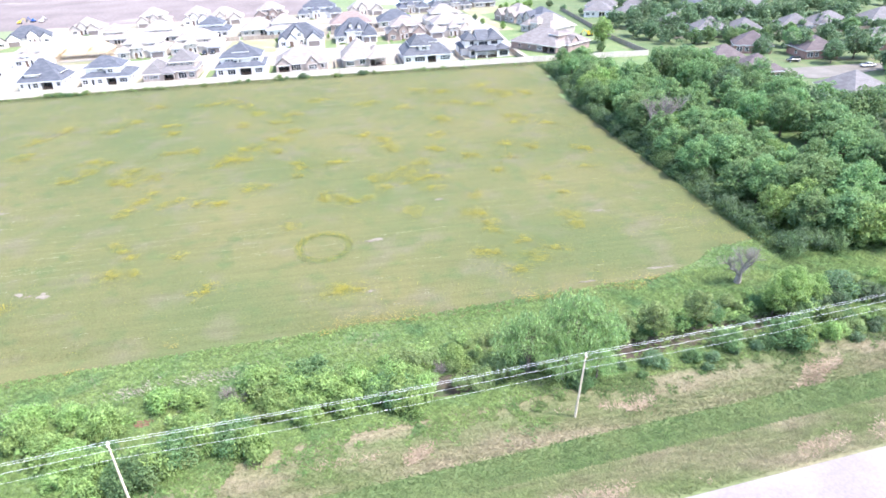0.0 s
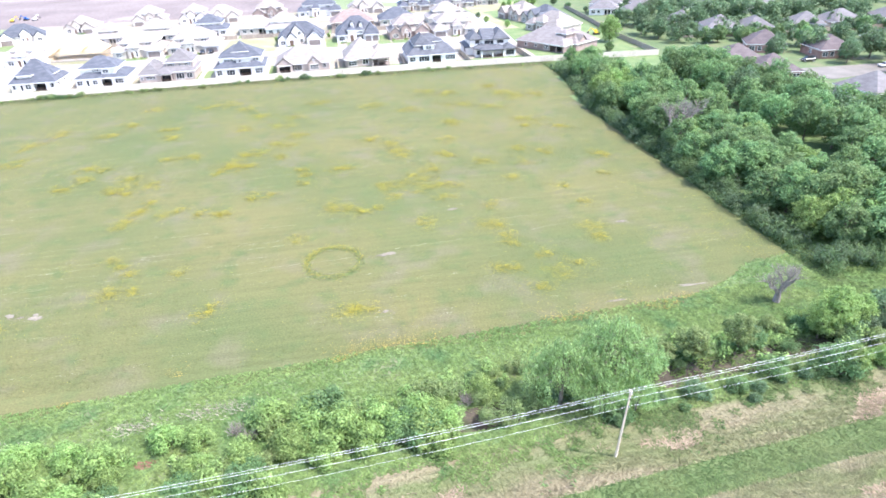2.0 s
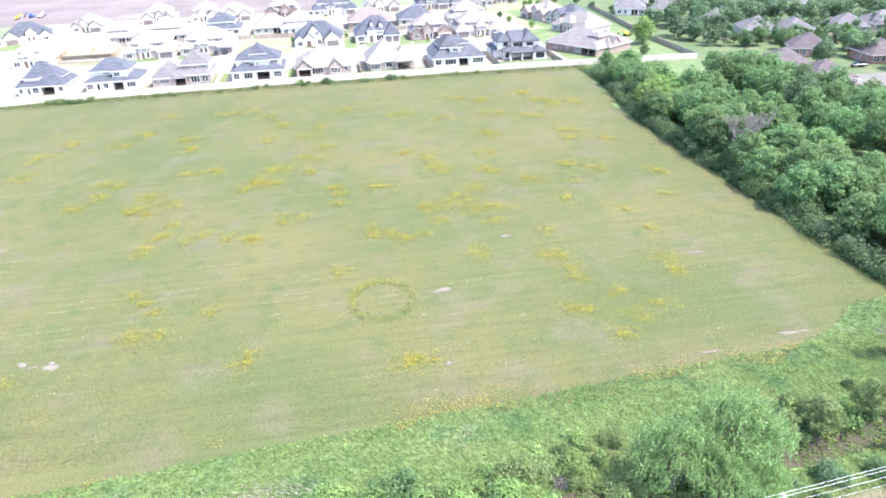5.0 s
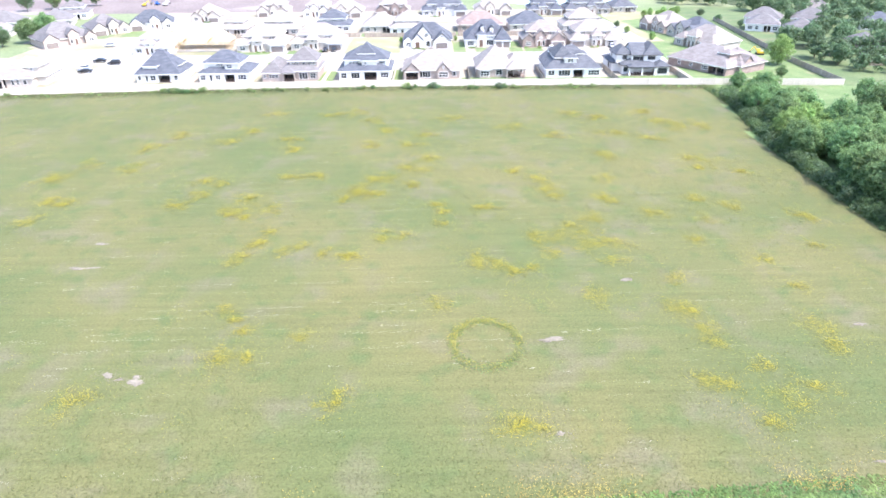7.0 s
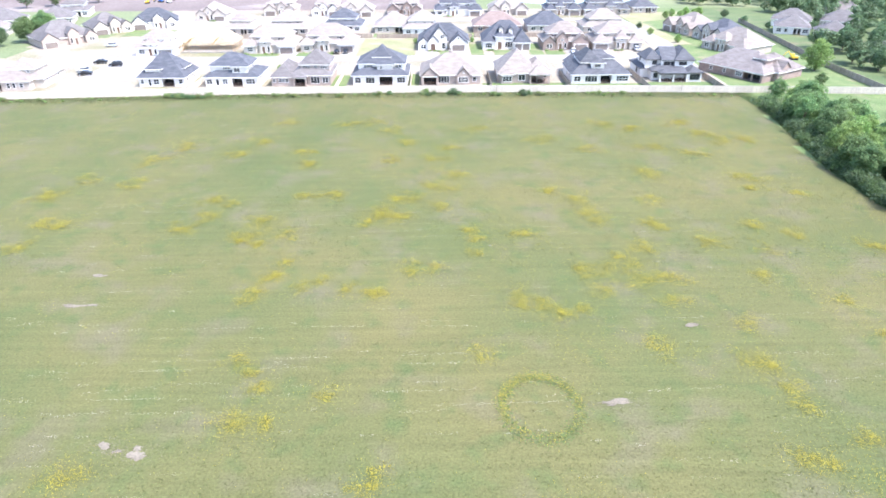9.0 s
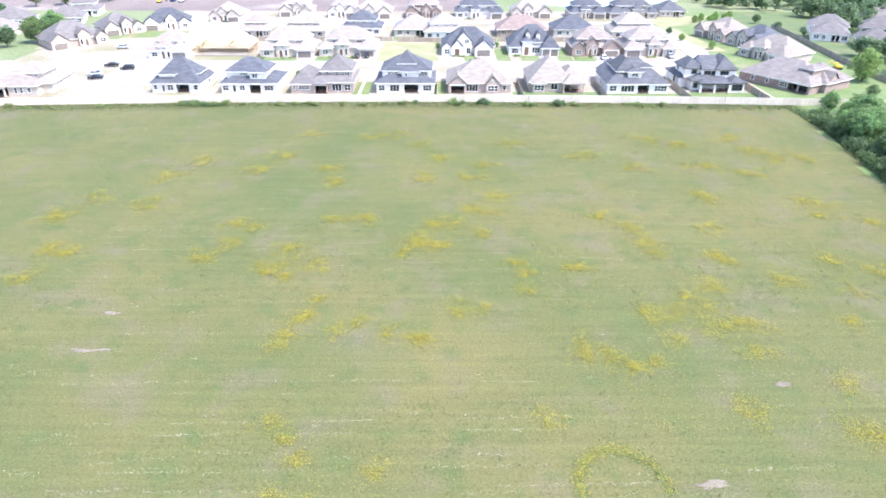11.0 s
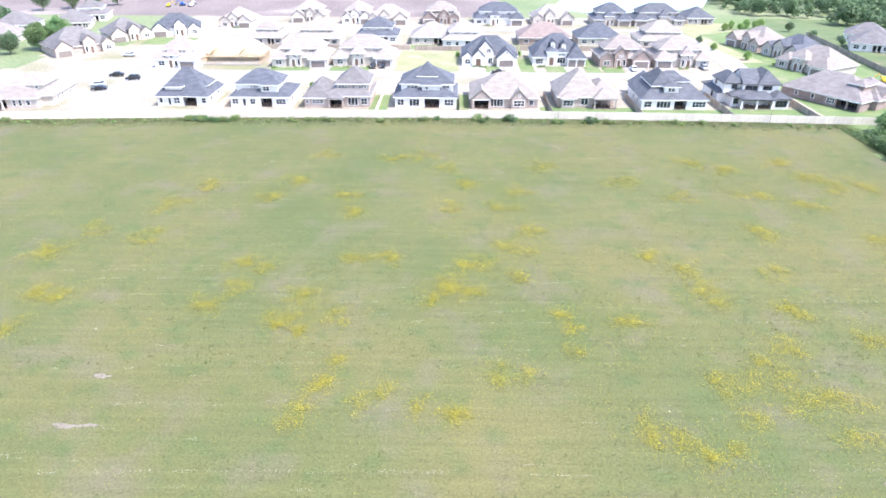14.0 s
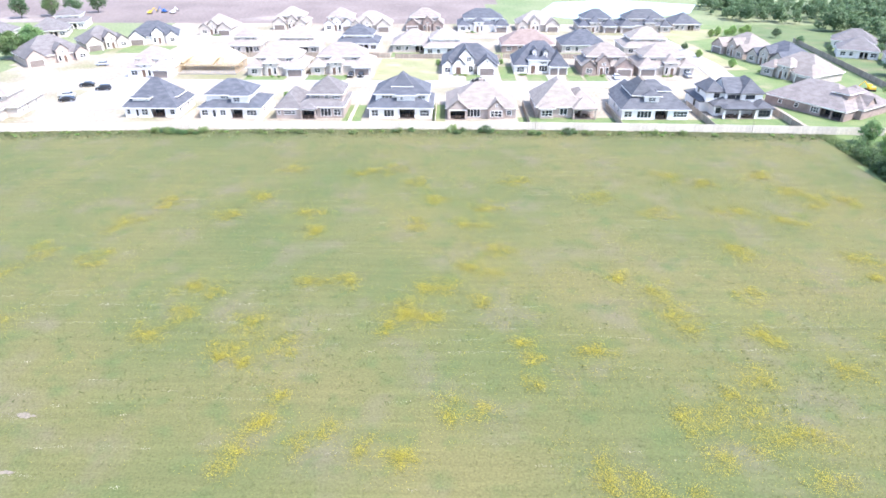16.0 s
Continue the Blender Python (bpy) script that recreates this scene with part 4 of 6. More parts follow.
house("white house with a steep dark slate hip roof", 38, 54, 0,
      [(0.2, 3, 18.4, 17, 0, 3.2, "hip", 0.88), (0, 0.4, 4.6, 9, 0, 3.2, "hip", 0.9), (5.0, 0.9, 8.4, 8, 0, 4.9, "hip", 0.5), (8.4, 1.6, 12.2, 9, 0, 4.6, "hip", 0.5), (12.2, -0.6, 18.6, 11, 0, 3.1, "hip", 1.15), (6.6, 4.2, 8.0, 8, 3.2, 7.3, "gy", 1.0), (10.4, 3.6, 11.8, 8, 3.2, 7.0, "gy", 1.0)], "slate", "white",
      [("S", 0, 0.7, 2.6, 1.8, 1), ("S", 0, 0.6, 3.0, 2.2, 3), ("S", 0, 3.3, 2.4, 0.8, 3), ("S", 0, 5.6, 0.7, 1.0, 5), ("S", 0, 5.4, 0.7, 1.0, 6), ("W", -3, 0.9, 1.2, 1.4, 0)], (),
      [(13.9, -0.6, 0, 2.6, 2.3), (17.0, -0.6, 0, 2.6, 2.3)], [(6.7, 0.9, 0, 1.6, 2.9)])
street_house("brick house with twin gables and a tan roof", 61.4, 52.5, 18, "tan", "brick", True, 1)
street_house("two-storey cream house with a tan roof", 81, 52.5, 19.5, "tan", "cream", True, -1, gable=False)
# gardens behind them
back_house("cream house with a pale roof and a patio", -74, 89, 13, "pale", "cream", True)
back_house("cream house with a pale hipped roof", -56, 88, 19, "pale", "cream", True)
back_house("two-storey white house with dark slate roofs", -31, 94, 17, "slate", "white", True)
back_house("single-storey cream house with a pale tan roof", -8, 92, 17, "pale", "cream", False)
back_house("two-storey white house with a pale roof", 5, 86, 17, "pale", "white", True)
back_house("brick house under a rust-brown roof", 36.3, 92, 21, "rust", "brick", False)
back_house("cream house under a slate-grey hip roof", 60.5, 92, 18, "slate", "cream", False)
back_house("two-storey cream house with a tan roof", 84.5, 88, 20, "tan", "cream", True)
# far rows
street_house("small cream gabled house with a pale roof", -100, 129, 15, "pale", "cream", False, 1)
street_house("cream house with a tan roof", -70, 145, 16, "pale", "cream", True, -1)
street_house("white house with a pale roof", -45, 142, 15, "pale", "white", True, 1)
street_house("cream house with a pale roof and gables", -32, 140, 19, "pale", "cream", False, 1)
street_house("two-storey brick house with a tan roof", -6, 142, 18, "tan", "brick", True, -1)
street_house("two-storey white house with a dark slate roof", 18.7, 140, 24, "slate", "white", True, 1, gable=False)
street_house("cream house with a pale roof", 47, 142, 20, "pale", "cream", False, 1)
street_house("two-storey stone house with a dark slate roof", 75.8, 140, 18, "slate", "stone", True, 1, gable=False)
street_house("large two-storey house with a charcoal roof", 95.3, 140, 24, "charcoal", "stone", True, -1, gable=False)
back_house("low house with a charcoal hip roof", 122, 146, 13, "charcoal", "stone", False)
# side street beyond the corner house
street_house("single-storey tan house with a brown roof", 125, 56, 20, "tan", "stone", False, 1, -62, gable=False)
street_house("stone house with a dark slate roof", 129, 78, 18, "slate", "stone", False, 1, -68)
street_house("tan brick house with a brown roof", 123, 97, 18, "tan", "tanbrick", False, -1, -72)
# western group
street_house("white house with a tall arched entry and slate roof", -121, 104, 20, "slate", "white", False, -1, 18)
street_house("tan house with a long grey-brown roof", -139, 61, 22, "grey", "tanbrick", False, -1, 46, d=18)
street_house("tan house with a brown roof", -132, 90, 17, "grey", "stone", False, -1, 42)
back_house("pale house with a grey roof", -172, 118, 15, "grey", "cream", False, 20)
back_house("brown-roofed house near the trees", -186, 84, 16, "brown", "cream", False, 14)
back_house("grey-roofed house behind trees", -196, 112, 16, "grey", "white", False, 10)
back_house("white house with a grey roof", -176, 142, 15, "grey", "white", True, 16)


def framed_house(x, y):
    """A house of bare studs and rafters."""
    root = thing("unfinished_house", pose(x, y, 0), "unfinished house of bare yellow timber framing", "house", "houses of the new estate")
    part("slab", boxes((0, 0, -0.1, 21, 14, 0.25)), M["concrete"], root)
    st = bpy.data.meshes.new("stud")
    b = boxes((-0.06, -0.06, 0, 0.06, 0.06, 2.7))
    b.to_mesh(st), b.free()
    st.materials.append(M["lumber"])
    x0, x1, y0, y1, z = 0, 21, 0, 14, 0.25
    for yy in (y0, y1):
        part("plate", boxes((x0, yy - 0.08, z + 2.68, x1, yy + 0.08, z + 2.85)), M["lumber"], root)
        for i in range(int((x1 - x0) / 0.8) + 1):
            part("stud", st, None, root, at=pose(x0 + i * 0.8, yy, z))
    for xx in (x0, x1):
        part("plate", boxes((xx - 0.08, y0, z + 2.68, xx + 0.08, y1, z + 2.85)), M["lumber"], root)
        for i in range(int((y1 - y0) / 0.9)):
            part("stud", st, None, root, at=pose(xx, y0 + i * 0.9, z))
    part("roof_deck", roof_mesh(0, 4.5, 21, 14, 3.3, "hip", 0.95, 0.3, 0.08), M["lumber_pale"], root)
    for i in range(22):
        part("rafter", tube(bmesh.new(), (i * 0.98 + 0.2, -0.4, 3.0), (i * 0.98 + 0.2, 6.5, 5.6), 0.07, 0.07, 4), M["lumber"], root)
    for x0, x1, y0 in ((2.5, 8.0, -1.0), (13.0, 17.6, -0.6)):
        for i in range(7):
            y = y0 + i * 0.9
            bm = tube(bmesh.new(), (x0, y, 3.1), ((x0 + x1) / 2, y, 5.6), 0.07, 0.07, 4)
            part("truss", tube(bm, (x1, y, 3.1), ((x0 + x1) / 2, y, 5.6), 0.07, 0.07, 4), M["lumber"], root)


framed_house(-80.5, 51.5)


# ---- streets, lots, lawns ----
slab("street", rect(-84, 35.5, 112, 43.5), 0.10, M["concrete"], "pale concrete street between house rows", category="street")
slab("street_west", [(-100, 4), (-80, 8), (-84, 43.5), (-90, 70), (-104, 84), (-112, 82), (-98, 60)], 0.10, M["concrete"], "pale concrete street with a wide turning end", category="street")
slab("street_east", [(104, 24), (112, 22), (116, 70), (112, 128), (104, 128), (107, 70)], 0.10, M["concrete"], "pale concrete side street", category="street")
slab("street_back", rect(-100, 124, 112, 131), 0.10, M["concrete"], "pale concrete street", category="street")
for x0, w in ((12, 8), (26, 6), (49, 6), (70, 7), (82, 6), (-40, 6), (-17, 5), (-84, 4)):
    slab("driveway", rect(x0, 43.6, x0 + w, 52.2), 0.12, M["concrete"], "pale concrete driveway", category="driveway")
for x0, x1, y0, y1 in ((10.6, 14.2, -6.5, 14), (34.4, 62.2, -7.4, 1.4), (62.4, 86, -7.6, -0.2), (86.6, 109, -8.5, 1.2), (-14.2, -9, -6.5, 13),
                       (21, 25.8, 43.7, 52.6), (33, 38, 43.7, 66), (42, 48.8, 43.7, 53), (56, 61, 43.7, 66), (62, 69, 43.7, 51.4), (-55, -41, 43.7, 49), (-34, -20, 43.7, 50.6),
                       (-8, 36, 82, 91), (58, 84, 82, 91), (-120, -100, 88, 103)):
    slab("lawn", rect(x0, y0, x1, y1), 0.06, M["lawn"], "mown green lawn", category="lawn")
slab("dry_grass_verge", [(113.5, 62), (124, 62), (121, 92), (119, 118), (136, 126), (148, 150), (113.5, 150)], 0.06, M["plot_grass"], "pale dry grass beside the side street", category="lawn")
slab("dry_grass_plot", rect(-11, 44.2, 11.4, 79), 0.06, M["plot_grass"], "pale yellow-green grass of an empty plot", category="lawn")
slab("pond", [(62, 196), (80, 182), (118, 184), (150, 205), (165, 240), (120, 262), (80, 250)], 0.08, M["water"], "calm pale pond", category="water")
slab("old_street", [(182, -50), (216, -52), (260, -58), (320, -64), (320, -71), (260, -66), (214, -62), (188, -66), (180, -60)], 0.1, M["old_road"], "pale concrete street of the old estate", category="street")


# ---- fences ----
def fence(points, h, material, label, bay=2.4, rail=True):
    """Board fence along a polyline: posts and board panels."""
    root = thing("fence", pose(points[0][0], points[0][1], 0), label, "fence", "wooden fences")
    o = Vector((points[0][0], points[0][1], 0))
    for (xa, ya), (xb, yb) in zip(points, points[1:]):
        n = max(1, round(math.hypot(xb - xa, yb - ya) / bay))
        L, a = math.hypot(xb - xa, yb - ya) / n, math.degrees(math.atan2(yb - ya, xb - xa))
        key = ("panel", round(L, 2), h, material.name)
        if key not in WINDOWS:
            k = 8                                # boards side by side, every other one set back, in one connected shell
            fx = [L * i / k for i in range(k + 1)]
            bm = bmesh.new()
            front, back = [], []
            for i in range(k):
                yo = -0.02 if i % 2 else 0.0
                for xx in (fx[i], fx[i + 1]):
                    front.append((bm.verts.new((xx, yo, 0.04)), bm.verts.new((xx, yo, h + (0.03 if i % 2 else 0)))))
                    back.append((bm.verts.new((xx, 0.03, 0.04)), bm.verts.new((xx, 0.03, h))))
            for f0, f1, b0, b1 in zip(front, front[1:], back, back[1:]):
                bm.faces.new((f0[0], f1[0], f1[1], f0[1])), bm.faces.new((b1[0], b0[0], b0[1], b1[1])), bm.faces.new((f0[1], f1[1], b1[1], b0[1]))
            me = bpy.data.meshes.new("panel")
            bm.to_mesh(me), bm.free()
            me.materials.append(material)
            bp = boxes((-0.06, 0.03, -0.1, 0.06, 0.14, h + 0.05))
            mp = bpy.data.meshes.new("post")
            bp.to_mesh(mp), bp.free()
            mp.materials.append(material)
            WINDOWS[key] = (me, mp)
        me, mp = WINDOWS[key]
        for i in range(n):
            x, y = xa + (xb - xa) * i / n - o.x, ya + (yb - ya) * i / n - o.y
            part("panel", me, None, root, at=pose(x, y, 0, 0, 0, a))
            part("post", mp, None, root, at=pose(x, y, 0, 0, 0, a))
    return root


fence([(x, fence_y(x)) for x in range(-132, 150, 12)] + [(155.3, fence_y(155))], 2.1, M["fence"], "long pale cedar board fence behind the houses")
for x, y1 in ((11.6, 12), (36.8, 13), (61, 12), (85.2, 14), (107.6, 12), (-11.5, 13), (-36, 12), (-56, 11)):
    fence([(x, fence_y(x) + 0.3), (x, y1)], 1.8, M["fence_old"] if x > 30 else M["fence"], "weathered board fence between gardens")
fence([(155.5, -14), (156, 24), (160, 60), (166, 118)], 1.9, M["fence_old"], "brown weathered board fence of the old estate")
for x0, x1, y in ((-75, -8, 81), (-6, 35, 80), (36, 105, 81)):
    fence([(x0, y), (x1, y)], 1.8, M["fence_old"], "brown board fence between back gardens")
fence([(180, 12), (196, 9), (217, 4), (235, 5), (268, 3), (320, -4)], 1.8, M["fence_old"], "long brown board fence along gardens")

for x in (38.0, 94.0):
    post = thing("marker_post", pose(x, fence_y(x) - 0.35, 0), "slim dark utility post beside the board fence", "post")
    part("shaft", tube(bmesh.new(), (0, 0, -0.1), (0, 0, 3.0), 0.07, 0.06, 8), M["dead_wood"], post)
    part("cap", tube(bmesh.new(), (0, 0, 3.0), (0, 0, 3.12), 0.09, 0.09, 8), M["trim_dark"], post)

# ---- the old estate among trees ----
OLD = "houses of the old estate"
for x, y, w, roof, wall, turn, lab in ((163, -45, 14, "plum", "redbrick", -8, "low brick house with a dark purple-grey roof"), (164, -62.5, 13.5, "plum", "redbrick", -9, "red-brick house with a dull plum hip roof"),
                                       (175.6, -81, 13, "grey", "cream", -80, "low house with a grey-brown roof"), (196, -104, 17, "plum", "redbrick", -12, "red-brick house with a dull brown roof"),
                                       (186.5, -22, 13, "plum", "redbrick", -25, "brick house with a dull brown roof"), (203, -40, 12, "plum", "redbrick", -8, "brick house with a reddish-brown roof"),
                                       (232, -34, 17, "grey", "redbrick", -10, "brick house with a grey roof"), (192, 14.5, 13, "grey", "white", -15, "white house with a pale grey roof"),
                                       (206.5, 9, 11, "grey", "white", -10, "white house with a grey gabled roof"), (228, 10, 13, "grey", "cream", -22, "pale house with a grey roof"),
                                       (245, 8, 15, "grey", "cream", -4, "pale house with a grey-brown roof"), (176, 106, 16, "grey", "white", -30, "white house with a grey hip roof"),
                                       (168, 86, 14, "grey", "white", -25, "white house with a pale grey roof beside trees"), (196, 100, 16, "grey", "cream", -28, "pale house with a grey hip roof"),
                                       (178, 70, 13, "grey", "white", -24, "pale house half hidden by trees"), (220, 84, 15, "slate", "white", -20, "white house with a slate roof"),
                                       (240, 60, 16, "grey", "cream", -20, "pale house among dark trees"), (215, 130, 16, "brown", "cream", -25, "pale house with a brown roof"),
                                       (186, 33, 12, "grey", "cream", -10, "pale house behind a brown fence"), (272, 10, 16, "grey", "cream", -10, "pale house with a grey roof beside a fence")):
    back_house(lab, x, y, w, roof, wall, False, turn, 13, OLD)

# ---- vehicles ----
def car(x, y, turn, paint, label, van=False):
    root = thing("car", pose(x, y, 0.12, 0, 0, turn), label, "car", "parked cars")
    h = 1.75 if van else 1.45
    prof = [(-2.3, 0.35), (-2.35, 0.85), (-1.4, 0.98), (1.75 if not van else 2.2, 1.02), (2.3, 0.9), (2.3, 0.35)]
    bm = bmesh.new()
    prism(bm, [(px, -0.9, pz) for px, pz in prof], (0, 1.8, 0))
    bmesh.ops.bevel(bm, geom=bm.edges[:], offset=0.07, segments=1, affect="EDGES")
    part("body", bm, M["paint_" + paint], root)
    cab = [(-1.35, 0.97), (-0.65, h), (1.0 if not van else 1.9, h), (1.8 if not van else 2.15, 1.0)]
    bm = bmesh.new()
    prism(bm, [(px, -0.78, pz) for px, pz in cab], (0, 1.56, 0))
    g = part("cabin", bm, M["glass"], root)
    part("roof", boxes((-0.6, -0.76, h - 0.02, 0.95 if not van else 1.85, 0.76, h + 0.05)), M["paint_" + paint], g)
    for wx in (-1.45, 1.4):
        for wy in (-0.86, 0.86):
            bm = bmesh.new()
            tube(bm, (wx, wy - 0.11, 0.22), (wx, wy + 0.11, 0.22), 0.34, 0.34, 14)
            w = part("wheel", bm, M["rubber"], root)
            part("rim", tube(bmesh.new(), (wx, wy - 0.125, 0.22), (wx, wy + 0.125, 0.22), 0.2, 0.2, 10), M["paint_silver"], w)
    for wy in (-0.65, 0.65):
        part("headlight", boxes((-2.38, wy - 0.18, 0.68, -2.3, wy + 0.18, 0.82)), M["trim_white"], root)
    return root


for x, y, t, p, lab, v in ((-95.3, 29.0, 8, "black", "black estate car on the concrete street", True), (-102.9, 33.7, 12, "black", "dark car beside bare soil", False), (-102.6, 20.8, 10, "silver", "pale grey car parked on bare soil", False),
                           (-99.8, 15.8, 12, "black", "black car parked on pale soil", False), (-113.2, 65, 5, "silver", "grey car at a house front", False), (24.9, 41.4, 0, "black", "dark car at the kerb", False),
                           (97.9, 50.5, 90, "silver", "silver car on a driveway", False), (-18.9, 49.2, 90, "black", "dark car before a garage", False), (-15.4, 49.4, 90, "black", "dark car before a garage", False),
                           (72.5, 47.5, 88, "white", "white car on a driveway", False), (197.0, -42.0, -10, "black", "black car in a front garden", True), (214, -57, -8, "silver", "silver car on the old street", False)):
    car(x, y, t, p, lab, v)


def digger(x, y, turn, paint, label):
    root = thing("excavator", pose(x, y, 0, 0, 0, turn), label, "machine", "building machines")
    root.scale = (0.7, 0.7, 0.7)
    for s in (-1.2, 1.2):
        part("track", boxes((-2.0, s - 0.3, 0, 2.0, s + 0.3, 0.9)), M["rubber"], root)
    part("cab", boxes((-1.8, -1.3, 0.95, 1.2, 1.3, 1.9), (-0.2, -1.2, 1.9, 1.2, -0.1, 3.0)), M["paint_" + paint], root)
    bm = bmesh.new()
    tube(bm, (1.0, 0.5, 1.6), (3.6, 0.5, 4.4), 0.3, 0.22, 6), tube(bm, (3.6, 0.5, 4.4), (5.4, 0.5, 2.0), 0.22, 0.16, 6)
    part("boom", bm, M["paint_" + paint], root)
    part("bucket", boxes((5.0, 0.0, 0.9, 6.0, 1.0, 2.0)), M["trim_dark"], root)


digger(-151, 195, 20, "yellow", "yellow excavator on bare soil")
digger(-145, 200, 160, "blue", "blue excavator on bare soil")
digger(-139, 197, 60, "white", "pale excavator on bare soil")
digger(150.5, 33, 170, "yellow", "yellow excavator beside a brown board fence")

# ---- power line ----
def utility_pole(x, y, lean=(0.05, 0.0)):
    root = thing("utility_pole", pose(x, y, -0.1), "pale weathered timber power pole in dry grass", "power pole", "power poles")
    bm = bmesh.new()
    tube(bm, (0, 0, 0), (lean[0], lean[1], 9.2), 0.14, 0.085, 12)
    part("shaft", bm, M["pole_wood"], root)
    lx, ly = lean
    part("crossarm", boxes((lx - 0.06, ly - 0.28, 8.8, lx + 0.06, ly + 0.28, 8.92)), M["pole_wood"], root)
    for yy in (-0.16, 0.16):
        part("insulator", tube(bmesh.new(), (lx, ly + yy, 8.92), (lx, ly + yy, 9.12), 0.06, 0.045, 8), M["porcelain"], root)
    part("bracket", boxes((lx * 0.9 - 0.05, ly * 0.9 - 0.3, 8.2, lx * 0.9 + 0.05, ly * 0.9 + 0.1, 8.3)), M["trim_dark"], root)
    part("bracket", boxes((lx * 0.8 - 0.05, ly * 0.8 - 0.25, 7.15, lx * 0.8 + 0.05, ly * 0.8 + 0.1, 7.25)), M["trim_dark"], root)
    return root


POLES = [(-80.5, -206.8), (-33.6, -203.0), (13.2, -199.2), (59.7, -195.5), (107.0, -191.6), (154, -187.6)]
for x, y in POLES:
    utility_pole(x, y, (0.5, -0.4) if x == 59.7 else (-0.05, 0.05))
for (xa, ya), (xb, yb) in zip(POLES, POLES[1:]):
    for off, z, sag, rad in ((-0.16, 9.08, 0.32, 0.011), (0.16, 9.08, 0.34, 0.011), (-0.3, 8.4, 0.42, 0.010), (-0.25, 7.25, 0.48, 0.008)):
        cu = bpy.data.curves.new("cable", "CURVE")
        cu.dimensions, cu.bevel_depth, cu.bevel_resolution = "3D", rad, 1
        sp = cu.splines.new("POLY")
        sp.points.add(20)
        for i in range(21):
            u = i / 20
            tip = [Vector((0.5, -0.4)) * (1 if px == 59.7 else -0.1) * (z / 9.2) for px in (xa, xb)]
            sp.points[i].co = (xa + tip[0].x + (xb + tip[1].x - xa - tip[0].x) * u, ya + tip[0].y + off + (yb + tip[1].y - ya - tip[0].y) * u, z - sag * 4 * u * (1 - u), 1)
        cu.materials.append(M["wire"])
        thing("cable", Matrix(), "pale metal power cable strung between poles", "cable", "power cables", data=cu)

# ---- trees ----
T = [tree_master("tree", 8.5, 3.7, M["leaf"], 11, "leafy green broadleaf tree in a dense belt", 84, 0.2, 92, 0.1),
     tree_master("tree", 9.5, 4.3, M["leaf"], 12, "broad green tree with an uneven crown", 92, 0.21, 82, 0.12),
     tree_master("tree", 7.2, 3.3, M["leaf_light"], 13, "light green broadleaf tree in a dense belt", 76, 0.19, 95, 0.08),
     tree_master("tree", 10.0, 3.9, M["leaf"], 14, "tall green broadleaf tree with a dense crown", 88, 0.2, 86, 0.15),
     tree_master("tree", 8.0, 4.0, M["leaf_dark"], 15, "dark green broadleaf tree with a rounded crown", 52, 0.3, 44),
     tree_master("tree", 7.0, 3.0, M["leaf_grey"], 16, "pale yellow-green feathery small tree", 66, 0.15, 165),
     tree_master("tree", 7.2, 3.4, M["leaf_light"], 17, "light green feathery small tree", 66, 0.15, 155),
     tree_master("tree", 8.8, 4.0, M["leaf"], 18, "green broadleaf tree deep in the wood", 70, 0.28, 46, 0.15),
     tree_master("tree", 9.6, 4.2, M["leaf_mid"], 19, "tall mid-green broadleaf tree deep in the wood", 70, 0.28, 46, 0.15),
     willow_master("willow_tree", 7.6, 4.3, 20, "green willow with drooping branches beside the ditch")]
B = [bush_master("bush", 2.6, 2.1, M["leaf_light"], 21, "light green wild bush in rough grass", 20, 0.115, 250),
     bush_master("bush", 2.0, 1.7, M["leaf_mid"], 22, "green wild bush in rough grass", 18, 0.11, 260),
     bush_master("bush", 3.2, 2.3, M["leaf_mid"], 23, "tall green wild bush among rough weeds", 24, 0.115, 240),
     bush_master("bush", 2.6, 2.0, M["leaf_grey"], 24, "grey-green wild bush among rough weeds", 20, 0.105, 270),
     bush_master("bush", 1.3, 1.2, M["leaf_light"], 25, "low pale green shrub on the field edge", 16, 0.12, 220),
     bush_master("bush", 2.4, 2.0, M["leaf_dark"], 26, "dark green bush on the ditch bank", 20, 0.115, 240)]


def grove(x0, x1, y0, y1, step, pick, smin, smax, group, keep=lambda x, y: True):
    y = y0
    while y < y1:
        x = x0
        while x < x1:
            px, py = x + random.uniform(-0.38, 0.38) * step, y + random.uniform(-0.38, 0.38) * step
            if keep(px, py):
                placed(random.choice(pick), px, py, random.uniform(smin, smax) * (0.8 if py > -50 and px < 136 else 1), random.uniform(0, 360), group=group)
            x += step
        y += step


# belt beside the meadow, then the wider wood
grove(109, 128, -166, -20, 5.0, [T[0], T[1], T[2], T[0], T[3]], 0.85, 1.12, "trees of the belt", lambda x, y: x > 108.5 + max(0, -y - 150) * 0.6 + max(0, min(1, (y + 75) / 40)) * 6.0)
grove(137, 166, -156, -26, 6.2, [T[7], T[4], T[8], T[7], T[8]], 0.8, 1.15, "trees of the wood", lambda x, y: x > 137 + max(0, y + 60) * 0.35 and x < 172 - max(0, y + 100) * 0.36)
for x, y, sc, k in ((113.5, -161.5, 1.0, 0), (118.5, -164, 1.05, 1), (124, -164, 1.0, 0), (110.5, -156.5, 0.95, 2)):
    placed(T[k], x, y, sc, random.uniform(0, 360), group="trees of the belt")
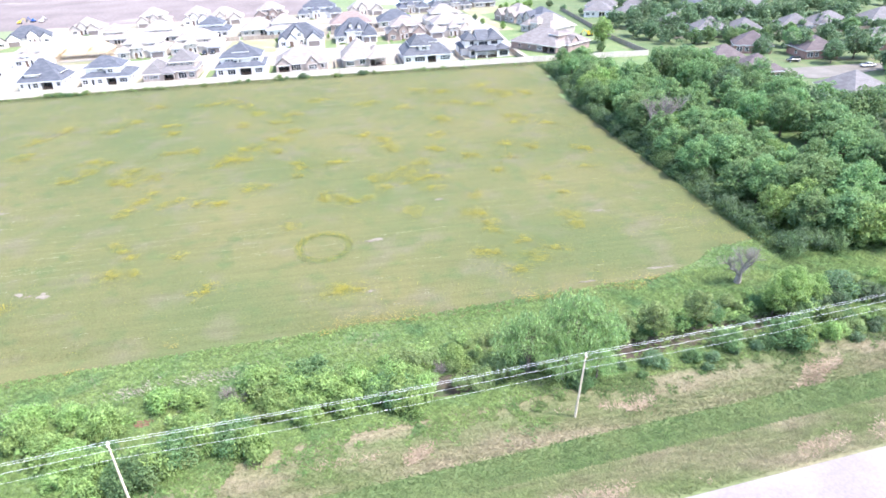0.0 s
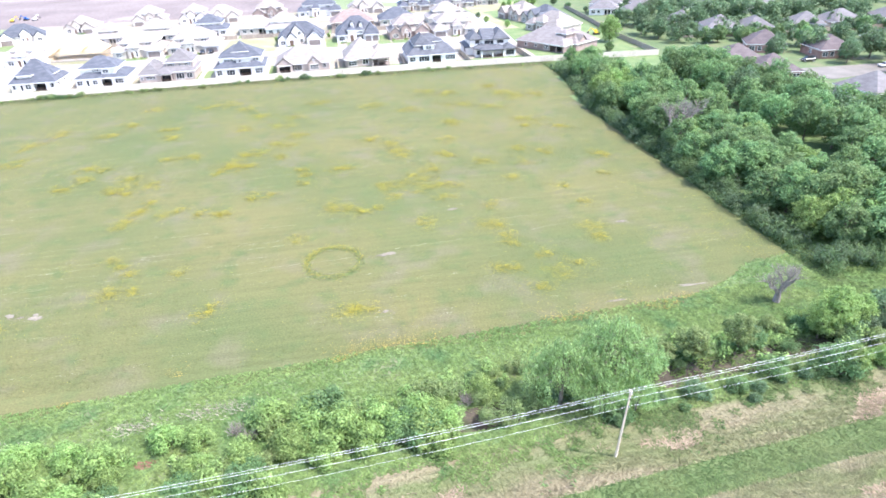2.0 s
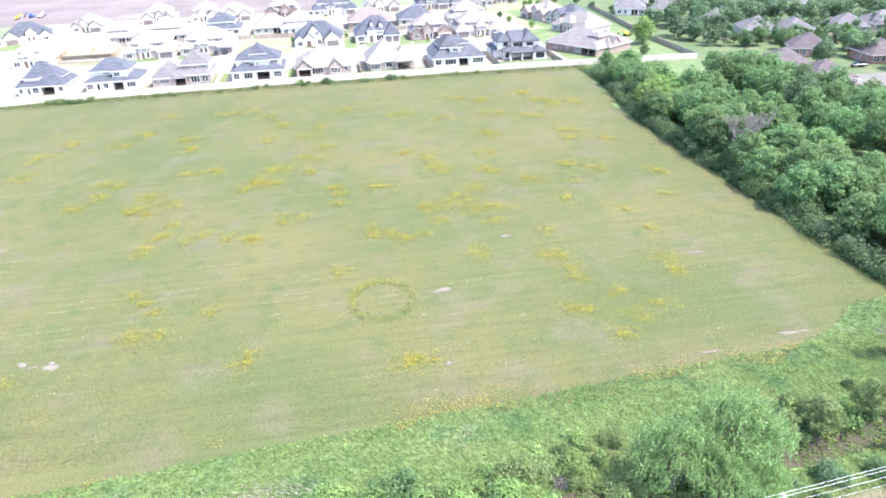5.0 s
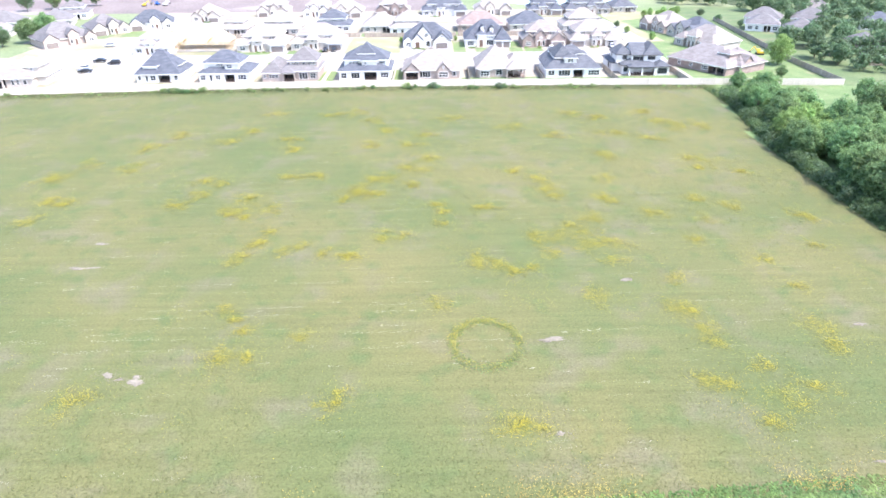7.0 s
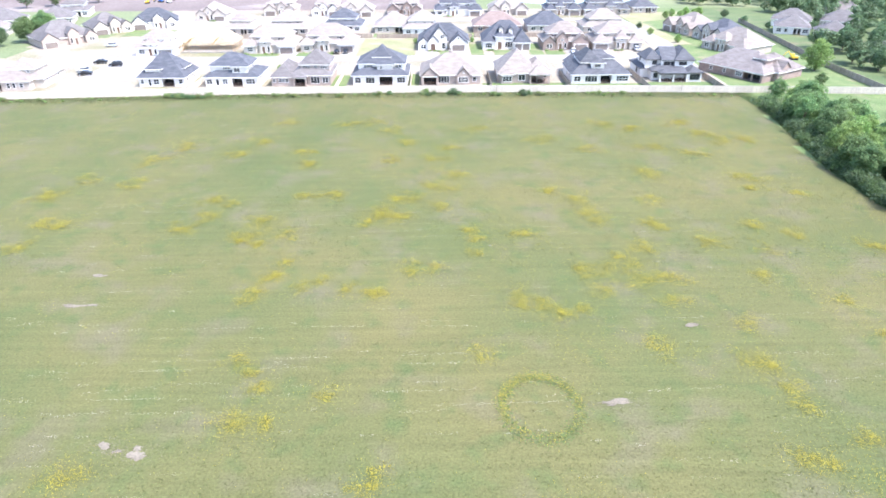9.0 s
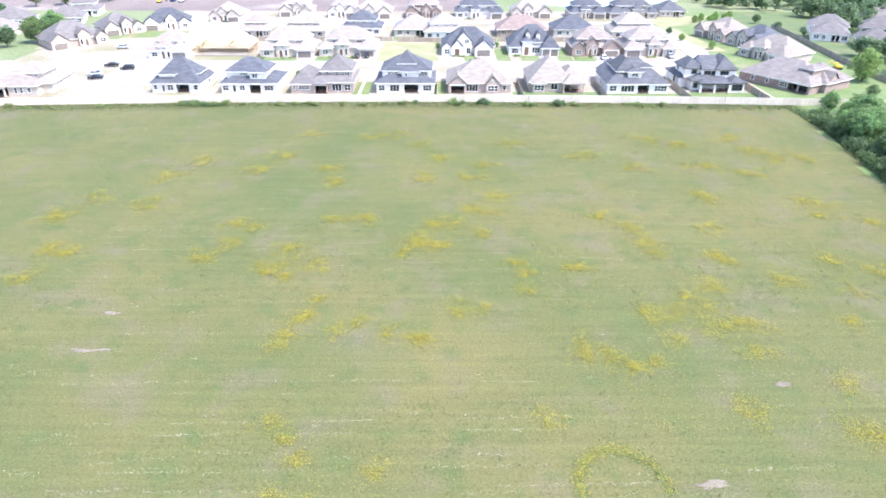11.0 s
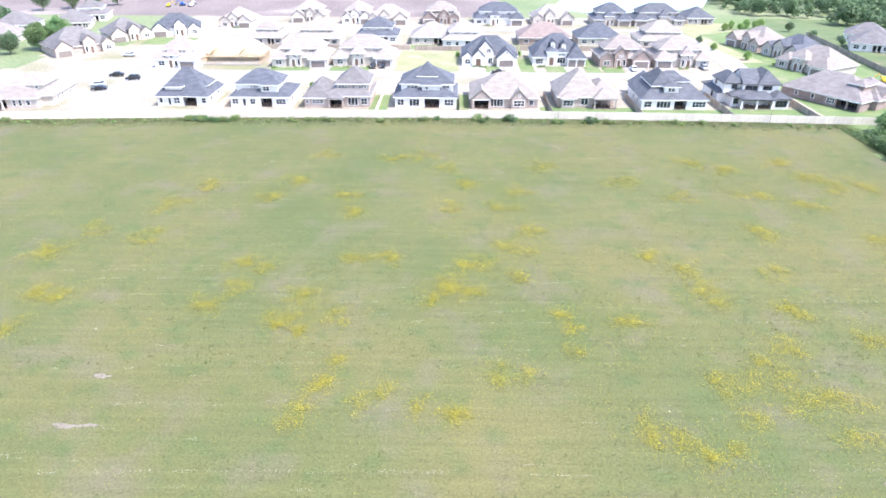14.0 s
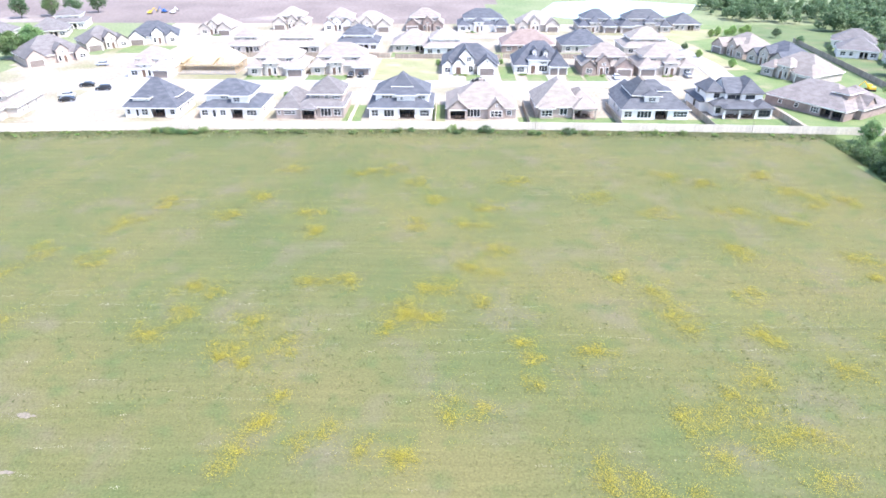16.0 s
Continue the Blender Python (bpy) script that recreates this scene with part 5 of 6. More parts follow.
# gardens of the old estate
for x, y, sc, k in ((187, -37, 1.0, 4), (200, -20, 0.8, 4), (207, -48, 1.05, 4), (219, -44, 1.3, 4), (212, -19, 0.8, 1), (192, -11, 0.7, 1), (182, -1, 0.75, 0), (176, 8, 0.9, 4), (170, 14, 1.0, 4), (168, 26, 0.95, 4), (178, 30, 1.0, 4), (197, 32, 1.1, 4), (224, -22, 1.0, 4), (214, -66, 1.0, 4), (203, -80, 0.9, 1)):
    placed(T[k], x, y, sc, random.uniform(0, 360), group="garden trees")
for k in range(16):
    placed(T[random.choice([4, 1, 4, 0])], random.uniform(180, 275), random.uniform(-8, 7), random.uniform(0.45, 0.8), random.uniform(0, 360), group="garden trees")


def far_wood(name, spots, label):
    """Distant crowns joined into one mesh."""
    vs = []
    for i, (x, y, sc) in enumerate(spots):
        lob = [(x + random.uniform(-2.6, 2.6) * sc, y + random.uniform(-2.6, 2.6) * sc, sc * random.uniform(2.5, 8.0), sc * random.uniform(1.5, 2.4)) for _ in range(9)]
        vs.append(leaf_cloud(lob, 15, 0.55, 900 + i))
    v = np.concatenate(vs)
    v[:, 2] = np.maximum(v[:, 2], 0.0)
    thing(name, Matrix(), label, "woods", kind="stuff", data=mesh_from(name, v, np.arange(len(v)).reshape(-1, 4), M["leaf_dark"]))


def thicket(name, spots, leaf, label, seed):
    """Low dense growth joined into one mesh. spots: x, y, size."""
    r = random.Random(seed)
    vs = []
    for i, (x, y, sc) in enumerate(spots):
        lob = [(x + r.uniform(-1.3, 1.3) * sc, y + r.uniform(-1.3, 1.3) * sc, sc * r.uniform(0.5, 2.2), sc * r.uniform(0.5, 0.9)) for _ in range(9)]
        vs.append(leaf_cloud(lob, 60, 0.17, seed + i))
    v = np.concatenate(vs)
    v[:, 2] = np.maximum(v[:, 2], 0.0)
    thing(name, Matrix(), label, "bushes", kind="stuff", data=mesh_from(name, v, np.arange(len(v)).reshape(-1, 4), leaf))


rw = random.Random(31)
side = [(105.8 + max(0, min(1, (y + 75) / 40)) * 6.5 + rw.uniform(-0.9, 2.6), y, rw.uniform(0.7, 1.45)) for y in np.arange(-160, -24, 0.9)]
side += [(104.6 + max(0, min(1, (y + 75) / 40)) * 6.5 + rw.uniform(-0.8, 1.4), y, rw.uniform(0.3, 0.6)) for y in np.arange(-164, -20, 0.8)]
side += [(rw.uniform(106, 142), -166 + rw.uniform(-2.5, 2.5), rw.uniform(0.8, 1.6)) for _ in range(60)]
thicket("belt_undergrowth", side[::2], M["leaf_mid"], "dense green bushes along the foot of the tree belt", 500)
thicket("belt_undergrowth", side[1::2], M["leaf_dark"], "dense dark green bushes along the foot of the tree belt", 900)


def bank_open(x, v):
    """Where the dark bank of the ditch lies open between the bushes."""
    return (44.5 < x < 54 or 70 < x < 96) and -187.9 < v < -184.9 + 0.5 * math.sin(x * 1.7)


low = []
for x in np.arange(-45, 135, 1.3):
    v = -184.6 + max(-6.0, min(6.0, rw.gauss(0, 2.9))) - (3.0 if x < 22 else 0)
    if not bank_open(x, v):
        low.append((x, v + SLOPE * (x - 60), rw.uniform(0.45, 0.95)))
thicket("strip_undergrowth", low, M["leaf_light"], "light green undergrowth between the bushes of the strip", 700)

spots = [(rw.uniform(168, 350), rw.uniform(22, 240), rw.uniform(0.6, 1.2)) for _ in range(420)]
spots = [p for p in spots if p[0] > 190 + max(0, 130 - p[1]) * 0.12 or p[1] > 160 or p[1] < 52]
spots += [(rw.uniform(166, 270), rw.uniform(-6, 24), rw.uniform(0.45, 0.8)) for _ in range(46)]
spots += [(rw.uniform(205, 330), rw.uniform(-100, -6), rw.uniform(0.6, 1.0)) for _ in range(70)]
spots += [(x + rw.uniform(-2.5, 2.5), y + rw.uniform(-2.5, 2.5), rw.uniform(0.8, 1.1)) for x in np.arange(140, 200, 7.0) for y in np.arange(-180, -98, 7.0) if y < -158 or x > 170]
spots += [(x + rw.uniform(-6, 6), y + rw.uniform(-6, 6), rw.uniform(0.7, 1.2)) for x in np.arange(226, 330, 17.0) for y in np.arange(-100, 0, 17.0)]
spots += [(rw.uniform(160, 185), rw.uniform(165, 240), rw.uniform(0.6, 1.0)) for _ in range(30)]
far_wood("far_woods", spots, "distant dark green trees among the old houses")
for x, y, s, k in ((-153, 76, 1.15, 1), (-147, 81, 1.2, 1), (-160, 67, 0.95, 4), (-170, 66, 0.9, 4), (-166, 78, 0.9, 4), (-205, 134, 1.2, 4), (-212, 178, 1.3, 4), (-200, 186, 1.2, 3), (-190, 190, 1.2, 4), (-222, 150, 1.2, 4),
                   (-182, 200, 1.2, 4), (-215, 95, 1.1, 4), (-228, 120, 1.2, 1), (149, 15.5, 1.4, 2), (34.5, 70, 0.32, 2), (11, 68, 0.32, 2), (134, 129, 0.5, 2), (138, 132, 0.55, 2), (142, 131, 0.5, 6), (146, 135, 0.6, 2), (150, 134, 0.55, 6), (154, 138, 0.6, 2), (163, 128, 0.55, 4), (166, 112, 0.45, 4), (184, 108, 0.5, 4), (170, 96, 0.4, 4), (187, 90, 0.5, 4), (170, 54, 0.9, 4), (178, 50, 1.1, 4), (186, 58, 1.1, 4), (176, 42, 1.0, 4), (190, 48, 1.1, 4), (112, 98, 0.4, 4), (113, 84, 0.45, 2), (119, 66, 0.5, 2), (141, -3, 0.5, 0), (-34.5, 20, 0.32, 2)):
    placed(T[k], x, y, s, random.uniform(0, 360), group="garden trees")


def bare_tree(x, y, h, name, label, seed, spread=0.45):
    r = random.Random(seed)
    root = thing(name, pose(x, y, 0), label, "tree")
    bm = bmesh.new()

    def limb(p, d, l, rad, depth):
        q = p + d * l
        tube(bm, p, q, rad, rad * 0.6, 6)
        if depth:
            for _ in range(3):
                nd = (d + Vector((r.uniform(-1, 1), r.uniform(-1, 1), r.uniform(-0.3, 0.9))) * spread * 1.6).normalized()
                limb(p + d * l * r.uniform(0.6, 1), nd, l * r.uniform(0.55, 0.8), rad * 0.5, depth - 1)
    limb(Vector((0, 0, -0.2)), Vector((0.05, 0, 1)), h * 0.34, h * 0.1, 0)
    for a in (-0.7, 0.1, 0.75):
        limb(Vector((0.02, 0, h * 0.25)), Vector((a, r.uniform(-0.3, 0.3), 0.8)).normalized(), h * 0.34, h * 0.05, 6)
    part("trunk", bm, M["dead_wood"], root)
    bm = bmesh.new()
    for _ in range(420):                         # a haze of fine twigs round the limbs
        d = Vector((r.gauss(0, 0.75), r.gauss(0, 0.55), r.gauss(0.35, 0.5))).normalized()
        p = Vector((r.gauss(0, 0.16), r.gauss(0, 0.14), r.uniform(0.3, 0.85))) * h
        tube(bm, p, p + d * h * r.uniform(0.05, 0.16), 0.014, 0.006, 3)
    part("twigs", bm, M["dead_wood"], root)
    return root


bare_tree(93.4, -173.3, 5.8, "dead_tree", "bare grey dead tree in green weeds", 4, 0.62)
bare_tree(111.8, -110.0, 11.0, "dead_tree", "leafless grey tree inside the green belt", 9, 0.5)

# ---- brush strip along the ditch ----
r3 = random.Random(5)
for i in range(205):
    x = r3.uniform(-45, 135)
    v = -184.6 + max(-6.0, min(5.5, r3.gauss(0, 2.9))) - (r3.uniform(0, 6) if x < 20 else 0)
    if bank_open(x, v) and r3.random() < 0.55 or abs(x - 11.3) < 2.4 and -191 < v < -181.5:
        continue
    k = r3.choice([0, 0, 0, 2, 3, 0]) if x < 46 else (r3.choice([3, 5, 1, 3]) if x < 56 else r3.choice([1, 2, 5, 3, 5]))
    placed(B[k], x, v + SLOPE * (x - 60), r3.uniform(0.7, 1.3) if x < 46 else r3.uniform(0.5, 1.0), r3.uniform(0, 360), group="bushes of the brush strip")
for x, y, s, k in ((28.5, -186.2, 1.5, 0), (32.0, -187.0, 1.6, 0), (35.6, -186.4, 1.5, 0), (30.4, -184.0, 1.4, 2), (38.0, -187.4, 1.1, 0), (24.0, -183.6, 1.3, 0), (26.4, -187.6, 1.0, 0), (41.5, -183.5, 1.2, 3), (44.4, -183.0, 1.2, 3), (43.6, -187.8, 1.0, 0),
                   (48.2, -183.2, 1.1, 0), (50.4, -187.6, 0.95, 3), (3.0, -184.6, 1.1, 0), (6.6, -185.4, 1.0, 0), (-1.5, -183.8, 1.0, 0), (13.0, -184.2, 1.1, 0), (16.4, -184.8, 0.95, 0), (14.2, -194.4, 1.3, 0), (17.0, -193.2, 0.9, 3), (83.0, -187.2, 1.0, 2),
                   (90.6, -188.6, 1.35, 2), (88.0, -188.2, 0.9, 1), (97.6, -188.2, 1.0, 0), (105.5, -179.0, 1.5, 5), (109, -181, 1.2, 5), (72.5, -188.6, 0.9, 5), (77.6, -188.8, 0.85, 1)):
    placed(B[k], x, y, s, r3.uniform(0, 360), group="bushes of the brush strip")
for x, y, s, k in ((56.8, -186.6, 1.0, 9), (63.6, -185.4, 1.12, 9), (60.4, -189.0, 0.8, 9), (64.6, -189.6, 0.55, 9), (67.8, -184.6, 0.62, 9), (58.8, -182.6, 0.6, 9), (96.0, -181.0, 0.9, 6), (93.4, -181.8, 0.62, 6), (100.6, -180, 0.6, 6), (36, -184.6, 0.42, 6),
                   (112, -181.5, 0.5, 6), (118, -179, 0.5, 6), (75.4, -182.8, 0.74, 5), (82.0, -182.0, 0.70, 5), (71.4, -182.6, 0.5, 5), (92.4, -189.2, 0.5, 6)):
    placed(T[k], x, y, s, r3.uniform(0, 360), group="small trees of the brush strip")


for i in range(34):
    x = r3.uniform(62, 128)
    placed(B[r3.choice([1, 5, 5])], x, -190.6 + SLOPE * (x - 60) + r3.uniform(-2.2, 1.6), r3.uniform(0.3, 0.6), r3.uniform(0, 360), group="bushes of the brush strip", label="low dark green shrub on the grassy bank")


def bare_shrub(x, y, h, seed):
    """Many thin grey stems that fan out and fork from one stool."""
    r = random.Random(seed)
    root = thing("bare_shrub", pose(x, y, 0), "leafless grey-brown shrub among green bushes", "bush", "bushes of the brush strip")
    bm = bmesh.new()
    for _ in range(46):
        d = Vector((r.gauss(0, 0.55), r.gauss(0, 0.55), 1)).normalized()
        p = Vector((r.gauss(0, 0.25), r.gauss(0, 0.25), -0.1))
        q = p + d * h * r.uniform(0.5, 0.8)
        tube(bm, p, q, 0.025, 0.014, 4)
        for _ in range(4):
            tube(bm, p.lerp(q, r.uniform(0.5, 1.0)), q + Vector((r.gauss(0, 0.3), r.gauss(0, 0.3), r.uniform(0.1, 0.5))) * h * 0.4, 0.014, 0.008, 4)
    part("stems", bm, M["dead_wood"], root)


for x, y, h in ((39.6, -184.6, 1.9), (20.4, -184.0, 1.8), (22.0, -184.9, 1.5), (46.2, -184.4, 1.7), (47.4, -182.6, 1.5), (-4.0, -185.0, 1.5)):
    bare_shrub(x, y, h, int(x * 10))
for x0, x1, y in ((-54, -41, 48.4), (-33, -20, 50.2), (13, 22, 51.8), (39, 47, 52.8), (62, 70, 51.2), (87, 99, 51.4), (-98, -88, 127.6), (-4, 6, 140.6), (22, 34, 138.8), (78, 86, 138.8), (126, 132, 60)):
    for k in range(4):
        placed(B[4], r3.uniform(x0, x1), y - r3.uniform(0.2, 1.0), r3.uniform(0.45, 0.8), r3.uniform(0, 360), group="garden shrubs", label="clipped green garden shrub by a house front")
for x in np.arange(-125, 112, 1.5):
    thick = any(lo < x < hi for lo, hi in ((-61, -47), (-1, 6), (13, 28), (36, 40), (45, 49)))
    if r3.random() < (0.85 if thick else 0.5):
        placed(B[r3.choice([1, 3, 1, 5]) if thick else r3.choice([4, 3, 4])], float(x), fence_y(x) - r3.uniform(1.5, 4.2), r3.uniform(0.4, 0.85) if thick else r3.uniform(0.28, 0.62), r3.uniform(0, 360), group="shrubs along the fence")

for master in T + B:                             # the patterns themselves are not part of the place
    for o in (*master.children_recursive, master):
        bpy.data.objects.remove(o)

# ---- growth as stuff ----
n = 300000                                       # denser towards the road, where the grass is seen near
px, py = rng.uniform(-150, 104, n), -172 + 162 * rng.uniform(0, 1, n) ** 1.35
blades("meadow_grass", np.stack([px, py], 1), 0.16, M["grass_blade"], "short meadow grass with dry tufts", 0.3)
n = 60000                                        # darker broad-leaved tufts, several leaves to each
px, py = rng.uniform(-110, 103, n), -171 + 150 * rng.uniform(0, 1, n) ** 1.25
keep = rng.uniform(0, 1, n) < np.clip(0.42 + 0.35 * waves(px, py, 0.11, 21) + 0.3 * waves(px, py, 0.45, 22), 0.06, 0.9)
px, py = np.repeat(px[keep], 5), np.repeat(py[keep], 5)
blades("meadow_tufts", np.stack([px + rng.normal(size=len(px)) * 0.16, py + rng.normal(size=len(py)) * 0.16], 1), 0.12, M["clump_blade"], "darker green leafy tufts in the mown meadow", 0.45)
n = 13000
fx = rng.uniform(-132, 112, n)
fy = np.array([fence_y(x) for x in fx]) - 0.2 - np.minimum(np.abs(rng.normal(size=n)) * 3.0, 7.0)
blades("fence_weeds", np.stack([fx, fy], 1), 0.42, M["fence_weed"], "rough weeds along the fence foot", 0.8, category="weeds")
st = []
for k in range(20):                              # thin pale lines of straw, in parallel pairs and threes, that the mower left
    y0, x0, ln = rng.uniform(-168, -40), rng.uniform(-90, 40), rng.uniform(30, 80)
    tilt, bow = rng.normal() * 0.03 + 0.03, rng.normal() * 0.0006
    for j in range(int(rng.integers(1, 4))):
        u = np.sort(rng.uniform(0, ln, int(ln * 13)))
        u = u[waves(u, u * 0 + k * 9.0 + j, 0.35, 50) + 0.5 * waves(u, u * 0, 1.4, 51) > rng.uniform(-0.1, 0.5)]
        st.append(np.stack([x0 + u + j * 2.0, y0 + j * rng.uniform(3.4, 5.2) + tilt * u + bow * u * u + rng.normal(size=len(u)) * 0.11], 1))
for k in range(520):                             # and short scraps between them
    u = rng.uniform(0, rng.uniform(0.8, 4.0), 26)
    st.append(np.stack([rng.uniform(-110, 100) + u, rng.uniform(-170, -35) + 0.04 * u + rng.normal(size=26) * 0.09], 1))
st = np.concatenate(st)
blades("straw", st[(st[:, 0] < 102) & (st[:, 1] > -169)], 0.1, M["straw"], "broken pale rows of cut straw", 0.4, category="straw")
n = 34000
py = rng.uniform(-173, -12, n)
px = 104.2 + np.clip((py + 75) / 40, 0, 1) * 6.0 + np.abs(rng.normal(size=n)) * 2.0
blades("belt_weeds", np.stack([px, py], 1), 0.3, M["ditch_blade"], "rough green weeds at the foot of the tree belt", 0.9, category="weeds")
n = 150000
px = rng.uniform(-60, 150, n)
py = rng.uniform(-191.5, -170.5, n) + SLOPE * (px - 60) * 0.8
ex, ey = rng.uniform(72, 150, 42000), rng.uniform(-184, -156, 42000)
ok = ey < np.array([field_edge(x) + (6 if x > 104 else 0.2) for x in ex])
px, py = np.concatenate([px, ex[ok]]), np.concatenate([py, ey[ok]])
wx = rng.uniform(-60, 26, 46000)
wv = rng.uniform(-199, -190, 46000)
ok = wx < 20 + 5 * waves(wx, wv, 0.6, 31) + (wv + 195) * 1.2
px, py = np.concatenate([px, wx[ok]]), np.concatenate([py, (wv + SLOPE * (wx - 60))[ok]])
pv = py - SLOPE * (px - 60)
open_bank = np.array([bank_open(x, v) for x, v in zip(px, pv)])
blades("weeds", np.stack([px, py, np.interp(pv, [-188.4, -186.9, -185.6, -184.2], [0, -1.3, -1.4, 0]) * np.array([bank_depth(x) for x in px])], 1)[~open_bank | (rng.uniform(0, 1, len(px)) < 0.3)], 0.3, M["weed"], "lush green weeds", 0.9, category="weeds", wide=0.34)
dx, dy = np.concatenate([rng.normal(8.8, 1.6, 300), rng.normal(17.5, 2.4, 420), rng.normal(-6, 2.4, 240)]), np.concatenate([rng.normal(-180.4, 0.8, 300), rng.normal(-179.6, 0.7, 420), rng.normal(-181.5, 0.8, 240)])
blades("dry_grass", np.stack([dx, dy], 1), 0.42, M["straw"], "pale dry grass standing in the weeds", 1.8, wide=0.05)
n = 230000
px, pv = rng.uniform(-30, 135, n), rng.uniform(-208.3, -190.5, n)
py = pv + SLOPE * (px - 60)
pz = np.interp(pv, [-208.8, -206.5, -203.6, -202.2, -200.4, -198.4, -196.5], [0.1, -0.05, -0.15, -0.45, -0.75, -0.35, -0.05])
ditch = (pv > -202.4) & (pv < -198.2)
blades("verge_grass", np.stack([px, py, pz], 1)[~ditch], 0.3, M["verge_blade"], "dry roadside grass", 0.9, wide=0.15)
blades("ditch_grass", np.stack([px, py, pz], 1)[ditch], 0.24, M["ditch_blade"], "lush ditch grass", 0.8, wide=0.2)
n = 60000                                        # flattened straw on the bank above the ditch, and by the road
px = rng.uniform(18, 135, n)
pv = np.where(rng.uniform(0, 1, n) < 0.75, -196.6 + rng.normal(size=n) * 0.9, -206.6 + rng.normal(size=n) * 0.7)
keep = (waves(px, pv * 1.6, 0.28, 41) + 0.7 * waves(px, pv, 1.0, 42) > 0.6) & ((pv > -198.3) | (pv < -203.2)) & (pv < -191.5) & (pv > -208.5)
blades("flattened_straw", np.stack([px, pv + SLOPE * (px - 60), np.interp(pv, [-208.8, -206.5, -203.6, -198.4, -196.5], [0.12, -0.03, -0.13, -0.33, 0.0])], 1)[keep], 0.42, M["dry_straw"], "pale tan flattened straw on the roadside bank", 0.6, category="straw", wide=0.09)
n = 60000
px, pv = rng.uniform(-60, 150, n), -190.5 - np.abs(rng.normal(size=n)) * 2.6
keep = (waves(px, pv, 0.5, 12) + 0.8 * waves(px, pv, 1.6, 13) > np.where(pv > -193.5, -0.1, 0.5)) & (pv > -197.8)
east = px > 58 + 4 * waves(px, pv, 0.4, 71)
blades("bank_grass", np.stack([px, pv + SLOPE * (px - 60)], 1)[keep & east], 0.3, M["ditch_blade"], "dark green leafy grass on the bank under the power line", 1.2, wide=0.25)
keep &= ~east
blades("tall_grass", np.stack([px, pv + SLOPE * (px - 60)], 1)[keep], 0.28, M["weed"], "tall green grass tufts under the power line", 1.2, wide=0.25)
u = rng.uniform(30, 140, 2400)
blades("track_straw", np.stack([u, road_y(0, -203.4) + SLOPE * u + rng.normal(size=2400) * 0.14, np.full(2400, -0.12)], 1), 0.15, M["verge_blade"], "pale trodden line of straw beside the ditch", 0.4, category="straw")

# yellow flowers: named patches, and a loose scatter
ROADSIDE_DRIFTS = [(63.1, -162.4, 1.3), (33.9, -162.2, 1.8), (36.4, -162.0, 1.3), (12.5, -159.0, 1.1), (66.6, -158.6, 1.8), (-17.6, -157.2, 1.9), (13.7, -157.1, 1.1), (71.0, -156.7, 1.3), (59.5,
    -156.2, 1.3), (57.4, -154.8, 1.3), (66.0, -152.5, 1.3), (0.7, -149.1, 1.1), (-3.0, -148.1, 1.9), (77.2, -148.1, 1.8), (62.1, -147.0, 1.3), (7.2, -144.7, 1.1), (77.6, -144.7,
    1.8), (62.2, -144.4, 1.3), (-1.3, -143.3, 1.1), (61.4, -140.7, 1.3), (-3.0, -140.5, 1.1), (59.9, -138.7, 1.8), (-5.2, -138.0, 1.1), (25.7, -137.6, 1.3), (48.2, -136.0, 1.8),
    (79.5, -134.4, 1.3), (62.1, -131.3, 1.8), (37.5, -128.6, 1.4), (40.8, -127.7, 1.4), (35.6, -125.9, 1.9), (32.7, -125.8, 1.4), (77.8, -125.5, 1.3), (54.9, -125.4, 1.9)]
NEAR_DRIFTS = [(-7.9, -124.1, 1.3), (32.5, -123.7, 1.4), (10.1, -123.0, 1.3), (44.8, -122.5, 1.9), (11.5, -122.4, 1.4), (-6.7, -122.4, 1.3), (6.2, -121.5, 1.3), (-1.1, -121.1, 1.3), (89.8,
    -121.0, 1.3), (50.9, -120.7, 1.9), (56.7, -119.9, 1.4), (1.7, -119.2, 1.3), (70.2, -119.2, 1.8), (-5.9, -118.8, 1.3), (55.4, -118.8, 1.4), (43.0, -117.9, 1.4), (-5.1, -117.2,
    1.3), (15.4, -116.3, 1.9), (43.0, -116.1, 1.4), (46.1, -116.0, 1.9), (51.0, -115.8, 1.9), (19.5, -115.5, 1.4), (-4.2, -114.2, 1.3), (50.2, -112.5, 1.4), (94.1, -111.2, 1.8),
    (26.2, -111.1, 1.4), (75.2, -110.8, 1.8), (54.3, -109.5, 1.9), (92.5, -108.7, 1.3), (-50.9, -108.0, 1.9), (65.7, -107.6, 1.9), (-10.6, -107.2, 1.3), (-13.4, -106.1, 1.3)]
